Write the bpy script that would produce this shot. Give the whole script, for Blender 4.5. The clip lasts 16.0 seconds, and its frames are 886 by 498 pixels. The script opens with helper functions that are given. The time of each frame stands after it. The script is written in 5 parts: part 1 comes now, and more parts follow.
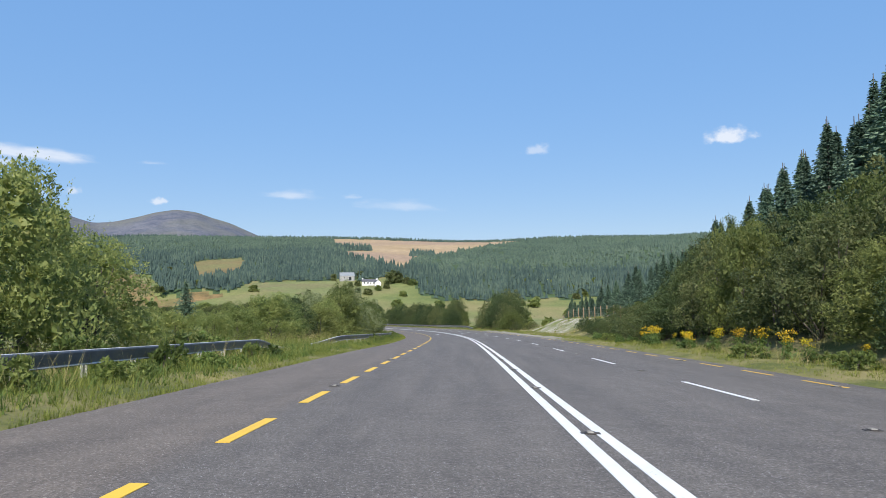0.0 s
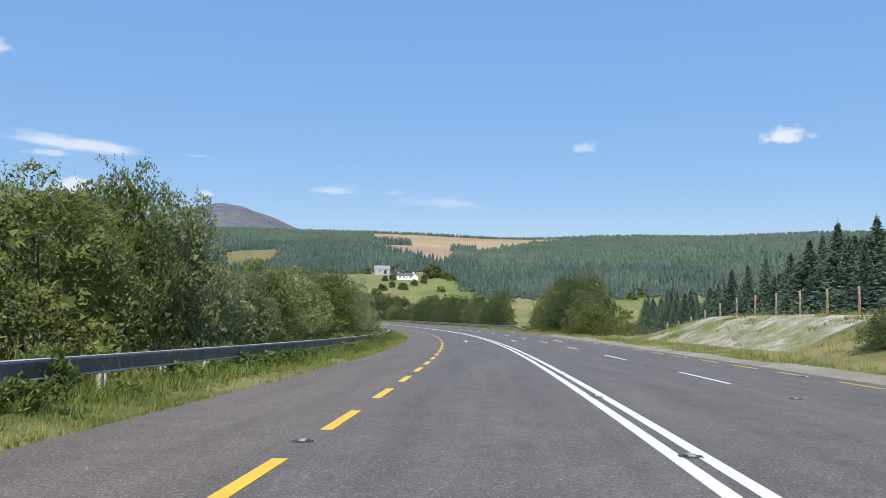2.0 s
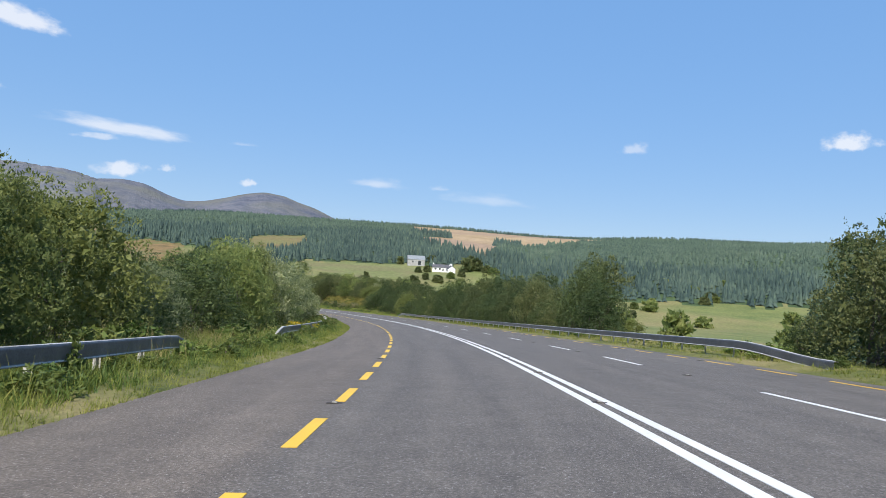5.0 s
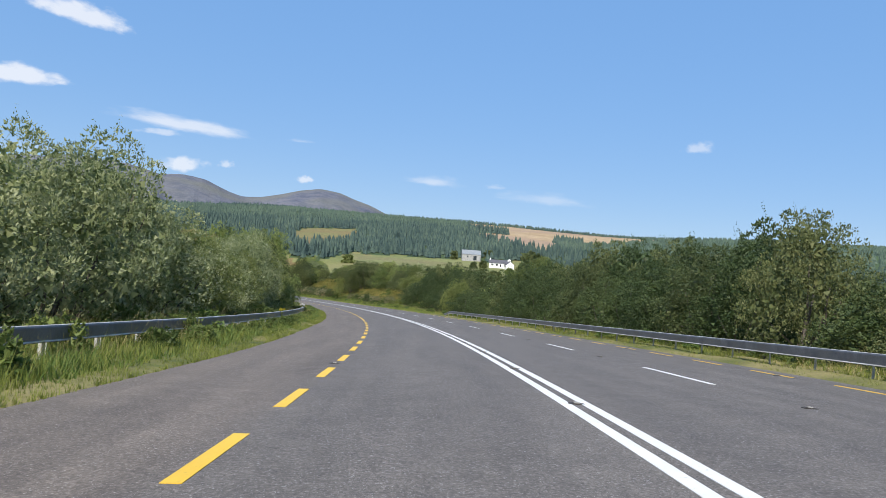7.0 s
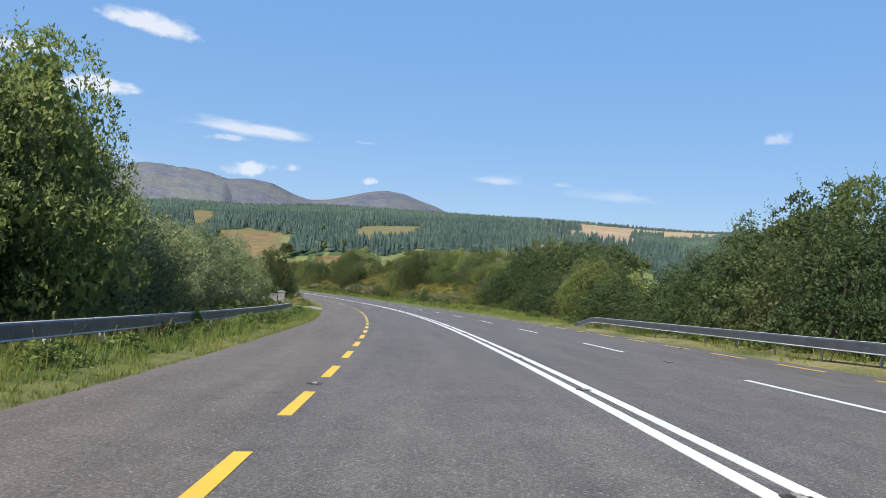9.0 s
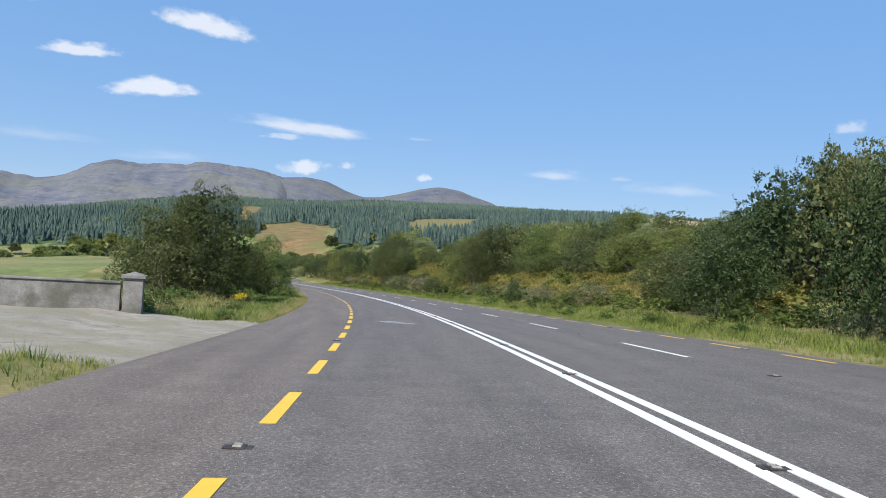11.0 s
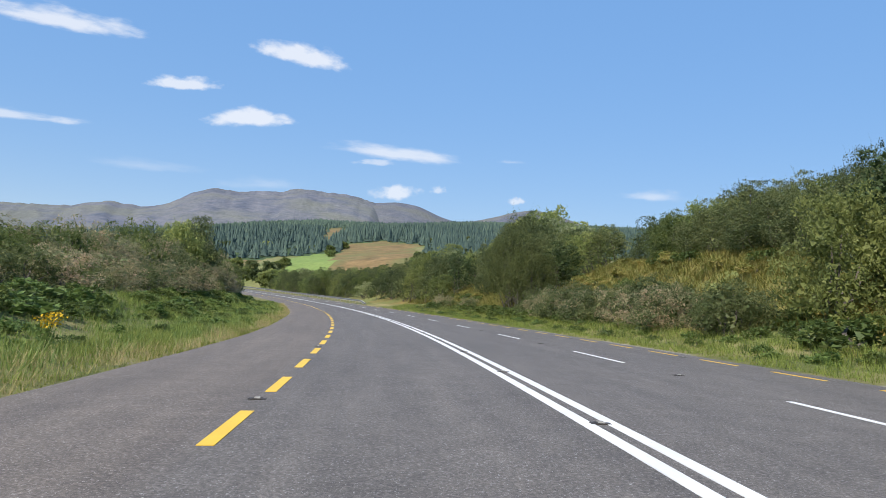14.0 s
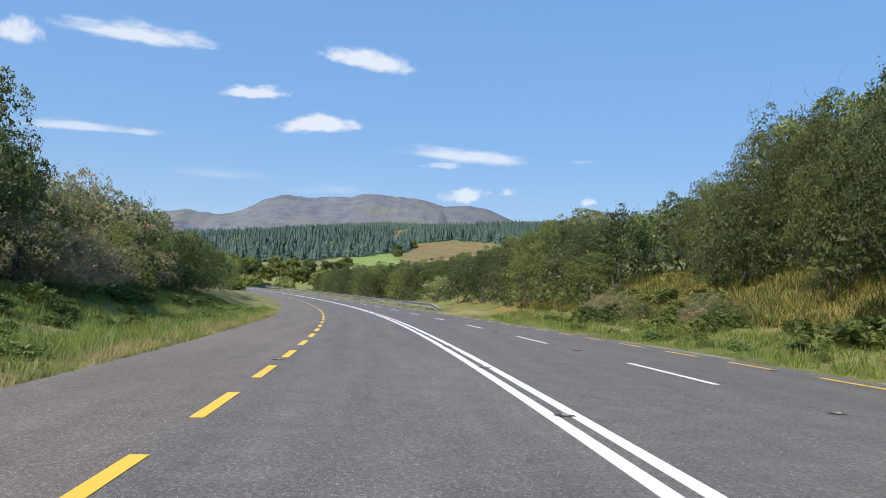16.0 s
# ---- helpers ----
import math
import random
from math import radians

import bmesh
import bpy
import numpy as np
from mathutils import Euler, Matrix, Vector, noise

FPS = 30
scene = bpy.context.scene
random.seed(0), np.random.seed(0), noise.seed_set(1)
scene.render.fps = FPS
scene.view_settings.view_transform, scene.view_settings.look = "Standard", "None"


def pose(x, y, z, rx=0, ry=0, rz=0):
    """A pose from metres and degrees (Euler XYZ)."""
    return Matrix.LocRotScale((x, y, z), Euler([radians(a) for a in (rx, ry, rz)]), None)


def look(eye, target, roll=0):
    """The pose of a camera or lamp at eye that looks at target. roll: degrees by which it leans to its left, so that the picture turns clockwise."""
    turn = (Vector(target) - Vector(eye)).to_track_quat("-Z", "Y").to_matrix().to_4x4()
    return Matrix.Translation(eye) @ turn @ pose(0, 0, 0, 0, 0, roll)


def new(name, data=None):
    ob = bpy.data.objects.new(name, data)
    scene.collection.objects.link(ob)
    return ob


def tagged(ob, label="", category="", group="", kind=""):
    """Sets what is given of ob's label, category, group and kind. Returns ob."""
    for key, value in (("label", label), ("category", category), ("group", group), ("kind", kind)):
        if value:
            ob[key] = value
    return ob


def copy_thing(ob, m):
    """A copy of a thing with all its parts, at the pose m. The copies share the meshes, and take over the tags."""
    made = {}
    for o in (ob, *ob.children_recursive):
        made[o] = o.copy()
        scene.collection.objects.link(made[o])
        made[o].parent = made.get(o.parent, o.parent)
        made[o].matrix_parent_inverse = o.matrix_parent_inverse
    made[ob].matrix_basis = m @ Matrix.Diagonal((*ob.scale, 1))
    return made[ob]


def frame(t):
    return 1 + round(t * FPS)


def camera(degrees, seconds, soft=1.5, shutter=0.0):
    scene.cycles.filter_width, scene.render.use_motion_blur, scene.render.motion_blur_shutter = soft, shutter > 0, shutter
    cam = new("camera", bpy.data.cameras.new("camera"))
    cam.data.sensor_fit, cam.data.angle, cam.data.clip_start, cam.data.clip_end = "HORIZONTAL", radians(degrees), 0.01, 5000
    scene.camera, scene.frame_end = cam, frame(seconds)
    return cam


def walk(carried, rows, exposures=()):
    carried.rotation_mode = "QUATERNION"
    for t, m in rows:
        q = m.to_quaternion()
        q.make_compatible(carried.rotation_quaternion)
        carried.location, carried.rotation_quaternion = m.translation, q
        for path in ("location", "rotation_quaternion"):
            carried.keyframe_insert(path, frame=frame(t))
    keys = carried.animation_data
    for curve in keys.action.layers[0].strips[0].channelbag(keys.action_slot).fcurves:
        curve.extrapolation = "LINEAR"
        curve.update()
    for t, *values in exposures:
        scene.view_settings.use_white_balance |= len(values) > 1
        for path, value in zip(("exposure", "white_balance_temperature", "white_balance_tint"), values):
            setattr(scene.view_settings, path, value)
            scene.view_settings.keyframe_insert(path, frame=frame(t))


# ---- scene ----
cam = camera(61.4, 16.0, soft=0.75, shutter=0.02)
PATH = [
    (0, (2.420, -0.049, 1.176), (2.243, 9.936, 1.697), -0.51),
    (0.5, (2.589, 13.902, 0.484), (2.308, 23.886, 0.984), -0.36),
    (1, (2.585, 27.653, -0.211), (2.135, 37.632, 0.265), 0.40),
    (1.5, (2.361, 41.300, -0.914), (1.731, 51.267, -0.419), 0.66),
    (2, (2.003, 54.630, -1.613), (1.254, 64.589, -1.109), 0.81),
    (2.5, (1.512, 68.207, -2.341), (0.697, 78.158, -1.782), 1.33),
    (3, (0.839, 81.614, -3.060), (0.032, 91.563, -2.460), 1.65),
    (3.5, (0.111, 94.987, -3.754), (-0.778, 104.931, -3.185), 1.93),
    (4, (-0.806, 108.101, -4.410), (-1.809, 118.037, -3.899), 2.29),
    (4.2, (-1.233, 113.307, -4.663), (-2.300, 123.237, -4.168), 2.78),
    (4.7, (-2.436, 126.165, -5.277), (-3.656, 136.079, -4.797), 3.10),
    (5.2, (-3.905, 138.998, -5.878), (-5.281, 148.892, -5.413), 3.43),
    (5.8, (-6.052, 154.353, -6.586), (-7.620, 164.220, -6.138), 3.82),
    (6.3, (-8.179, 167.100, -7.167), (-9.907, 176.940, -6.734), 4.15),
    (6.5, (-9.134, 172.218, -7.398), (-10.953, 182.041, -6.960), 3.95),
    (7, (-11.884, 185.058, -7.970), (-13.920, 194.839, -7.552), 4.38),
    (7.5, (-15.081, 197.932, -8.532), (-17.361, 207.660, -8.130), 4.63),
    (8, (-18.552, 210.660, -9.069), (-21.012, 220.345, -8.686), 4.56),
    (8.5, (-22.194, 223.079, -9.575), (-24.854, 232.711, -9.199), 4.27),
    (9, (-26.157, 235.389, -10.068), (-29.042, 244.957, -9.698), 3.82),
    (9.2, (-27.844, 240.321, -10.262), (-30.763, 249.877, -9.874), 3.47),
    (9.8, (-33.217, 255.125, -10.831), (-36.343, 264.617, -10.476), 3.49),
    (10.4, (-38.991, 269.777, -11.368), (-42.336, 279.195, -11.044), 3.50),
    (11, (-45.171, 284.262, -11.874), (-48.744, 293.598, -11.583), 3.52),
    (11.5, (-50.634, 296.197, -12.273), (-54.401, 305.457, -12.009), 3.54),
    (12, (-56.275, 307.854, -12.657), (-60.203, 317.045, -12.338), 3.33),
    (12.5, (-62.186, 319.383, -13.029), (-66.268, 328.503, -12.618), 3.58),
    (13, (-68.380, 330.831, -13.392), (-72.638, 339.865, -12.892), 3.24),
    (13.5, (-74.792, 342.057, -13.730), (-79.266, 350.984, -13.189), 3.28),
    (14, (-81.377, 353.037, -14.039), (-86.074, 361.847, -13.480), 3.38),
    (14.5, (-88.206, 363.894, -14.324), (-93.131, 372.580, -13.766), 3.40),
    (15, (-95.353, 374.631, -14.591), (-100.485, 383.194, -14.007), 3.30),
    (15.5, (-102.806, 385.237, -14.837), (-108.131, 393.683, -14.267), 3.58),
    (16, (-110.569, 395.759, -15.064), (-116.061, 404.096, -14.500), 2.96),
]
walk(cam, [(t, look(eye, target, roll)) for t, eye, target, roll in PATH], exposures=[(0.0, 0.35), (16.0, 0.35)])

# ---- light ----
SUN_AZ, SUN_EL = 177.0, 45.0          # degrees to the left of +y, and above the horizon
sky_world = bpy.data.worlds.new("sky")
scene.world = sky_world
sky_world.use_nodes = True
wn = sky_world.node_tree.nodes
wl = sky_world.node_tree.links
sky = wn.new("ShaderNodeTexSky")
sky.sky_type = "NISHITA"
sky.sun_disc = False
sky.sun_elevation = radians(SUN_EL)
sky.sun_rotation = radians(-SUN_AZ)
sky.altitude = 200
sky.air_density, sky.dust_density, sky.ozone_density = 1.0, 0.4, 2.6
even = wn.new("ShaderNodeGamma")          # a hazy summer sky: paler overhead, less bright at the horizon
even.inputs["Gamma"].default_value = 0.4
wl.new(sky.outputs[0], even.inputs[0])
tint = wn.new("ShaderNodeHueSaturation")
tint.inputs["Hue"].default_value = 0.511
tint.inputs["Saturation"].default_value = 2.25
tint.inputs["Value"].default_value = 2.7
wl.new(even.outputs[0], tint.inputs["Color"])
haze = wn.new("ShaderNodeMix")
haze.data_type = "RGBA"
haze.inputs[0].default_value = 0.52
haze.inputs[7].default_value = (1.50, 2.75, 5.1, 1.0)
wl.new(tint.outputs[0], haze.inputs[6])
wl.new(haze.outputs[2], wn["Background"].inputs[0])
wn["Background"].inputs[1].default_value = 0.125

sun_data = bpy.data.lights.new("sun", "SUN")
sun_data.energy = 5.0
sun_data.angle = radians(0.53)
sun_data.color = (1.0, 0.95, 0.87)
sun_ob = new("sun", sun_data)
sd = Vector((-math.sin(radians(SUN_AZ)) * math.cos(radians(SUN_EL)), math.cos(radians(SUN_AZ)) * math.cos(radians(SUN_EL)), math.sin(radians(SUN_EL))))
sun_ob.matrix_world = look((0, 0, 300), Vector((0, 0, 300)) - sd)


# ---- materials ----
def material(name):
    m = bpy.data.materials.new(name)
    m.use_nodes = True
    return m, m.node_tree.nodes, m.node_tree.links, m.node_tree.nodes["Principled BSDF"]


def noise_node(n, l, coord, scale, detail=4.0, rough=0.55):
    t = n.new("ShaderNodeTexNoise")
    t.inputs["Scale"].default_value = scale
    t.inputs["Detail"].default_value = detail
    t.inputs["Roughness"].default_value = rough
    if coord is not None:
        l.new(coord, t.inputs["Vector"])
    return t.outputs["Fac"]


def ramp_node(n, l, fac, stops):
    r = n.new("ShaderNodeValToRGB")
    els = r.color_ramp.elements
    while len(els) < len(stops):
        els.new(0.5)
    for e, (p, c) in zip(els, stops):
        e.position, e.color = p, (*c, 1.0)
    l.new(fac, r.inputs[0])
    return r.outputs[0]


def mix_node(n, l, fac, a, b, mode="MIX"):
    m = n.new("ShaderNodeMix")
    m.data_type, m.blend_type = "RGBA", mode
    for sock, v in ((m.inputs[0], fac), (m.inputs[6], a), (m.inputs[7], b)):
        if isinstance(v, float):
            sock.default_value = v
        elif isinstance(v, tuple):
            sock.default_value = (*v, 1.0)
        else:
            l.new(v, sock)
    return m.outputs[2]


def bump_node(n, l, height, strength, distance):
    b = n.new("ShaderNodeBump")
    b.inputs["Strength"].default_value = strength
    b.inputs["Distance"].default_value = distance
    l.new(height, b.inputs["Height"])
    return b.outputs[0]


def coords(n, kind="Object"):
    return n.new("ShaderNodeTexCoord").outputs[kind]


def surface(name, dark, light, scale, rough=0.8, fine=0.0, bump=0.3, bump_d=0.02, metal=0.0, spec=0.3, big=None):
    """Two-scale mottled surface between two colours."""
    m, n, l, p = material(name)
    c = coords(n)
    f = noise_node(n, l, c, scale, 6.0, 0.6)
    col = ramp_node(n, l, f, [(0.3, dark), (0.7, light)])
    if big:
        g = noise_node(n, l, c, big[0], 3.0)
        col = mix_node(n, l, ramp_node(n, l, g, [(0.42, (0, 0, 0)), (0.62, (1, 1, 1))]), col, big[1])
    if fine:
        h = noise_node(n, l, c, fine, 3.0, 0.7)
        col = mix_node(n, l, 0.6, col, ramp_node(n, l, h, [(0.3, (0.6, 0.6, 0.6)), (0.7, (1.35, 1.35, 1.35))]), "MULTIPLY")
        l.new(bump_node(n, l, h, bump, bump_d), p.inputs["Normal"])
    l.new(col, p.inputs["Base Color"])
    p.inputs["Roughness"].default_value = rough
    p.inputs["Metallic"].default_value = metal
    p.inputs["Specular IOR Level"].default_value = spec
    return m


def foliage(name, tones, trans=0.35, rough=0.55, spread=0.25, patch=0.9):
    """Leaves: each leaf a tone of its own, with light through it."""
    m, n, l, p = material(name)
    g = n.new("ShaderNodeNewGeometry")
    o = n.new("ShaderNodeObjectInfo")
    k = len(tones) - 1
    big = noise_node(n, l, coords(n), patch, 2.0)
    add = n.new("ShaderNodeMath")
    add.operation = "MULTIPLY_ADD"
    l.new(g.outputs["Random Per Island"], add.inputs[0])
    add.inputs[1].default_value = 0.42
    sub = n.new("ShaderNodeMath")
    sub.operation = "MULTIPLY_ADD"
    l.new(big, sub.inputs[0])
    sub.inputs[1].default_value = 0.9
    sub.inputs[2].default_value = -0.17
    l.new(sub.outputs[0], add.inputs[2])
    col = ramp_node(n, l, add.outputs[0], [(i / k, t) for i, t in enumerate(tones)])
    hs = n.new("ShaderNodeHueSaturation")
    mr = n.new("ShaderNodeMapRange")
    l.new(o.outputs["Random"], mr.inputs[0])
    mr.inputs[3].default_value, mr.inputs[4].default_value = 1 - spread, 1 + spread
    l.new(mr.outputs[0], hs.inputs["Value"])
    mh = n.new("ShaderNodeMapRange")
    l.new(o.outputs["Random"], mh.inputs[0])
    mh.inputs[3].default_value, mh.inputs[4].default_value = 0.515, 0.485
    l.new(mh.outputs[0], hs.inputs["Hue"])
    l.new(col, hs.inputs["Color"])
    l.new(hs.outputs[0], p.inputs["Base Color"])
    p.inputs["Roughness"].default_value = rough
    p.inputs["Specular IOR Level"].default_value = 0.25
    tr = n.new("ShaderNodeBsdfTranslucent")
    l.new(hs.outputs[0], tr.inputs[0])
    mx = n.new("ShaderNodeMixShader")
    mx.inputs[0].default_value = trans
    l.new(p.outputs[0], mx.inputs[1])
    l.new(tr.outputs[0], mx.inputs[2])
    l.new(mx.outputs[0], n["Material Output"].inputs[0])
    return m


def asphalt():
    m, n, l, p = material("asphalt")
    c = coords(n)
    uv = coords(n, "UV")
    grit = noise_node(n, l, c, 30.0, 4.0, 0.85)
    mid = noise_node(n, l, c, 1.7, 5.0, 0.6)
    mp = n.new("ShaderNodeMapping")
    mp.inputs["Scale"].default_value = (1.0, 0.06, 1.0)
    l.new(uv, mp.inputs["Vector"])
    streak = noise_node(n, l, mp.outputs[0], 1.6, 4.0, 0.55)
    col = ramp_node(n, l, grit, [(0.30, (0.055, 0.048, 0.042)), (0.52, (0.126, 0.111, 0.098)), (0.70, (0.275, 0.246, 0.219))])
    col = mix_node(n, l, 0.8, col, ramp_node(n, l, mid, [(0.3, (0.82, 0.81, 0.80)), (0.7, (1.15, 1.14, 1.12))]), "MULTIPLY")
    col = mix_node(n, l, 0.9, col, ramp_node(n, l, streak, [(0.3, (0.78, 0.78, 0.79)), (0.7, (1.15, 1.15, 1.14))]), "MULTIPLY")
    chips = noise_node(n, l, c, 42.0, 2.0, 0.7)
    chip = ramp_node(n, l, chips, [(0.63, (0, 0, 0)), (0.68, (1, 1, 1))])
    col = mix_node(n, l, chip, col, (0.36, 0.345, 0.33))
    pits = noise_node(n, l, c, 48.0, 2.0, 0.6)
    col = mix_node(n, l, ramp_node(n, l, pits, [(0.62, (0, 0, 0)), (0.68, (0.8, 0.8, 0.8))]), col, (0.03, 0.029, 0.028))
    sx = n.new("ShaderNodeSeparateXYZ")
    l.new(uv, sx.inputs[0])
    lane = n.new("ShaderNodeMapRange")
    l.new(sx.outputs[0], lane.inputs[0])
    lane.inputs[1].default_value, lane.inputs[2].default_value = -0.35, 0.1
    col = mix_node(n, l, lane.outputs[0], mix_node(n, l, 1.0, col, (1.12, 1.06, 1.0), "MULTIPLY"), col)
    l.new(col, p.inputs["Base Color"])
    p.inputs["Roughness"].default_value = 0.75
    p.inputs["Specular IOR Level"].default_value = 0.35
    l.new(bump_node(n, l, grit, 0.5, 0.012), p.inputs["Normal"])
    return m


def paint(name, colour, worn):
    m, n, l, p = material(name)
    c = coords(n)
    w = noise_node(n, l, c, 22.0, 6.0, 0.75)
    w2 = noise_node(n, l, c, 1.3, 3.0)
    col = mix_node(n, l, ramp_node(n, l, w, [(0.60, (0, 0, 0)), (0.72, (0.75, 0.75, 0.75))]), colour, worn)
    col = mix_node(n, l, 0.7, col, ramp_node(n, l, w2, [(0.3, (0.85, 0.85, 0.85)), (0.7, (1.05, 1.05, 1.05))]), "MULTIPLY")
    l.new(col, p.inputs["Base Color"])
    p.inputs["Roughness"].default_value = 0.6
    l.new(bump_node(n, l, w, 0.2, 0.005), p.inputs["Normal"])
    return m


ASPHALT = asphalt()
WHITE = paint("white_road_paint", (0.72, 0.71, 0.68), (0.25, 0.24, 0.23))
YELLOW = paint("yellow_road_paint", (0.74, 0.46, 0.04), (0.25, 0.17, 0.06))
GRASS_GROUND = surface("verge_turf", (0.07, 0.09, 0.022), (0.17, 0.175, 0.05), 1.3, 0.95, 14.0, 0.8, 0.08, big=(0.22, (0.26, 0.221, 0.091)))
FIELD = surface("pasture", (0.10, 0.13, 0.038), (0.185, 0.20, 0.065), 0.05, 0.95, 0.6, 0.5, 0.3, big=(0.015, (0.215, 0.19, 0.08)))
PASTURE = surface("bright_pasture", (0.135, 0.155, 0.052), (0.195, 0.20, 0.08), 0.02, 0.95, 0.3, 0.4, 0.3, big=(0.03, (0.17, 0.155, 0.07)))
TAN = surface("dry_rushy_field", (0.13, 0.10, 0.042), (0.23, 0.16, 0.07), 0.03, 0.95, 0.25, 0.5, 0.5, big=(0.012, (0.17, 0.16, 0.06)))
MOOR = surface("heather_moor", (0.30, 0.21, 0.11), (0.42, 0.31, 0.18), 0.012, 0.95, 0.08, 0.5, 1.0, big=(0.006, (0.30, 0.21, 0.14)))
FOREST_FLOOR = surface("forest_floor", (0.032, 0.056, 0.0224), (0.072, 0.112, 0.04), 0.03, 0.95, 0.3, 0.4, 0.5)
# heath and turf of the mountains, with bluish distance haze painted into the colours
MOUNTAIN = surface("hazy_mountain_heath", (0.07, 0.082, 0.118), (0.165, 0.165, 0.185), 0.014, 0.95, 0.06, 0.9, 14.0, big=(0.0022, (0.145, 0.145, 0.13)))
MOUNTAIN_TURF = surface("hazy_grassy_mountain", (0.078, 0.09, 0.12), (0.175, 0.172, 0.185), 0.013, 0.95, 0.05, 0.9, 8.0, big=(0.003, (0.15, 0.152, 0.13)))
BROWN = surface("brown_bracken_field", (0.10, 0.075, 0.03), (0.29, 0.185, 0.08), 0.11, 0.95, 0.9, 0.9, 0.5, big=(0.03, (0.15, 0.14, 0.05)))
MEADOW = surface("green_meadow", (0.15, 0.215, 0.05), (0.19, 0.245, 0.065), 0.03, 0.95, 0.4, 0.4, 0.3)
RUST = surface("bracken_slope", (0.12, 0.125, 0.035), (0.27, 0.19, 0.062), 0.5, 0.95, 5.0, 0.9, 0.10, big=(0.12, (0.15, 0.17, 0.05)))
SOIL = surface("bare_stony_soil", (0.25, 0.22, 0.165), (0.58, 0.53, 0.43), 1.6, 0.95, 7.0, 1.0, 0.14, big=(0.35, (0.19, 0.21, 0.06)))
GRAVEL = surface("dusty_gravel", (0.20, 0.18, 0.145), (0.38, 0.345, 0.285), 2.0, 0.95, 24.0, 0.8, 0.03, big=(0.5, (0.24, 0.22, 0.15)))
# steel of the beam's face, with its shade put into the dark colour
STEEL = surface("shaded_steel", (0.085, 0.09, 0.105), (0.18, 0.185, 0.20), 2.0, 0.45, 30.0, 0.1, 0.002, metal=0.45, big=(0.6, (0.13, 0.13, 0.135)))
# pale zinc of the posts; on the beam's edges it paints in sunlight
ZINC = surface("sunlit_weathered_zinc", (0.40, 0.40, 0.39), (0.62, 0.61, 0.59), 3.0, 0.6, 30.0, 0.2, 0.002, metal=0.15, big=(0.8, (0.36, 0.35, 0.32)))
TIMBER = surface("fence_timber", (0.28, 0.19, 0.11), (0.45, 0.34, 0.22), 4.0, 0.85, 20.0, 0.4, 0.01)
CONCRETE = surface("rough_concrete", (0.16, 0.155, 0.145), (0.27, 0.26, 0.245), 3.0, 0.9, 25.0, 0.6, 0.01, big=(1.2, (0.12, 0.12, 0.10)))
BARK = surface("bark", (0.06, 0.05, 0.04), (0.15, 0.13, 0.11), 6.0, 0.9, 20.0, 0.5, 0.01)
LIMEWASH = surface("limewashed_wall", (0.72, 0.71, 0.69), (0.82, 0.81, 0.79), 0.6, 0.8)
SLATE = surface("dark_slate", (0.07, 0.07, 0.08), (0.12, 0.12, 0.13), 1.0, 0.7)
STONE = surface("grey_stone", (0.25, 0.25, 0.25), (0.40, 0.39, 0.37), 1.0, 0.9)
GLASS_DARK = surface("window_glass", (0.02, 0.025, 0.03), (0.03, 0.035, 0.04), 1.0, 0.1, spec=0.6)
TIN = surface("grey_tin_roof", (0.24, 0.26, 0.27), (0.32, 0.34, 0.35), 0.8, 0.5, metal=0.3)
STUD = surface("worn_stud_metal", (0.03, 0.027, 0.025), (0.085, 0.075, 0.068), 12.0, 0.7, metal=0.3)
REFLECTOR = surface("stud_reflector", (0.16, 0.15, 0.13), (0.42, 0.40, 0.36), 10.0, 0.4)
WILLOW = foliage("willow_leaves", [(0.07, 0.1, 0.032), (0.1667, 0.2185, 0.0644), (0.2818, 0.3162, 0.1012), (0.4427, 0.4312, 0.161)], 0.52)
HAZEL = foliage("hazel_leaves", [(0.0437, 0.0613, 0.0235), (0.0882, 0.1134, 0.0403), (0.1428, 0.1596, 0.0605), (0.21, 0.21, 0.0907)], 0.42)
SILVER = foliage("silvery_willow_leaves", [(0.0684, 0.1, 0.0392), (0.1711, 0.2084, 0.0783), (0.3422, 0.3664, 0.1878), (0.5652, 0.5823, 0.3757)], 0.5)
OLIVE = foliage("olive_leaves", [(0.062, 0.084, 0.024), (0.1366, 0.168, 0.0493), (0.2072, 0.2352, 0.0717), (0.2968, 0.3002, 0.1053)], 0.52)
SALLOW = foliage("sallow_tree_leaves", [(0.0374, 0.0515, 0.0172), (0.0718, 0.0905, 0.0281), (0.117, 0.131, 0.0406), (0.1833, 0.1778, 0.0624)], 0.42)
LUSH = foliage("lush_grass", [(0.07, 0.11, 0.024), (0.13, 0.185, 0.038), (0.22, 0.275, 0.062), (0.36, 0.355, 0.115)], 0.45, 0.6, patch=0.9)
GREEN = foliage("green_leaves", [(0.0218, 0.039, 0.0138), (0.0474, 0.0742, 0.0235), (0.0817, 0.1107, 0.0378), (0.1163, 0.143, 0.0567)], 0.25)
GORSE = foliage("gorse_and_bramble", [(0.1064, 0.14, 0.0694), (0.2128, 0.2408, 0.112), (0.4032, 0.308, 0.1848), (0.5824, 0.4032, 0.2688)], 0.5, spread=0.28, patch=0.7)
NETTLE = foliage("nettles_and_docks", [(0.045, 0.075, 0.022), (0.09, 0.13, 0.034), (0.15, 0.185, 0.05), (0.24, 0.23, 0.085)], 0.35, spread=0.35)
SPRUCE = foliage("spruce_needles", [(0.035, 0.068, 0.05), (0.07, 0.12, 0.08), (0.12, 0.18, 0.115), (0.17, 0.235, 0.15)], 0.15, 0.7)
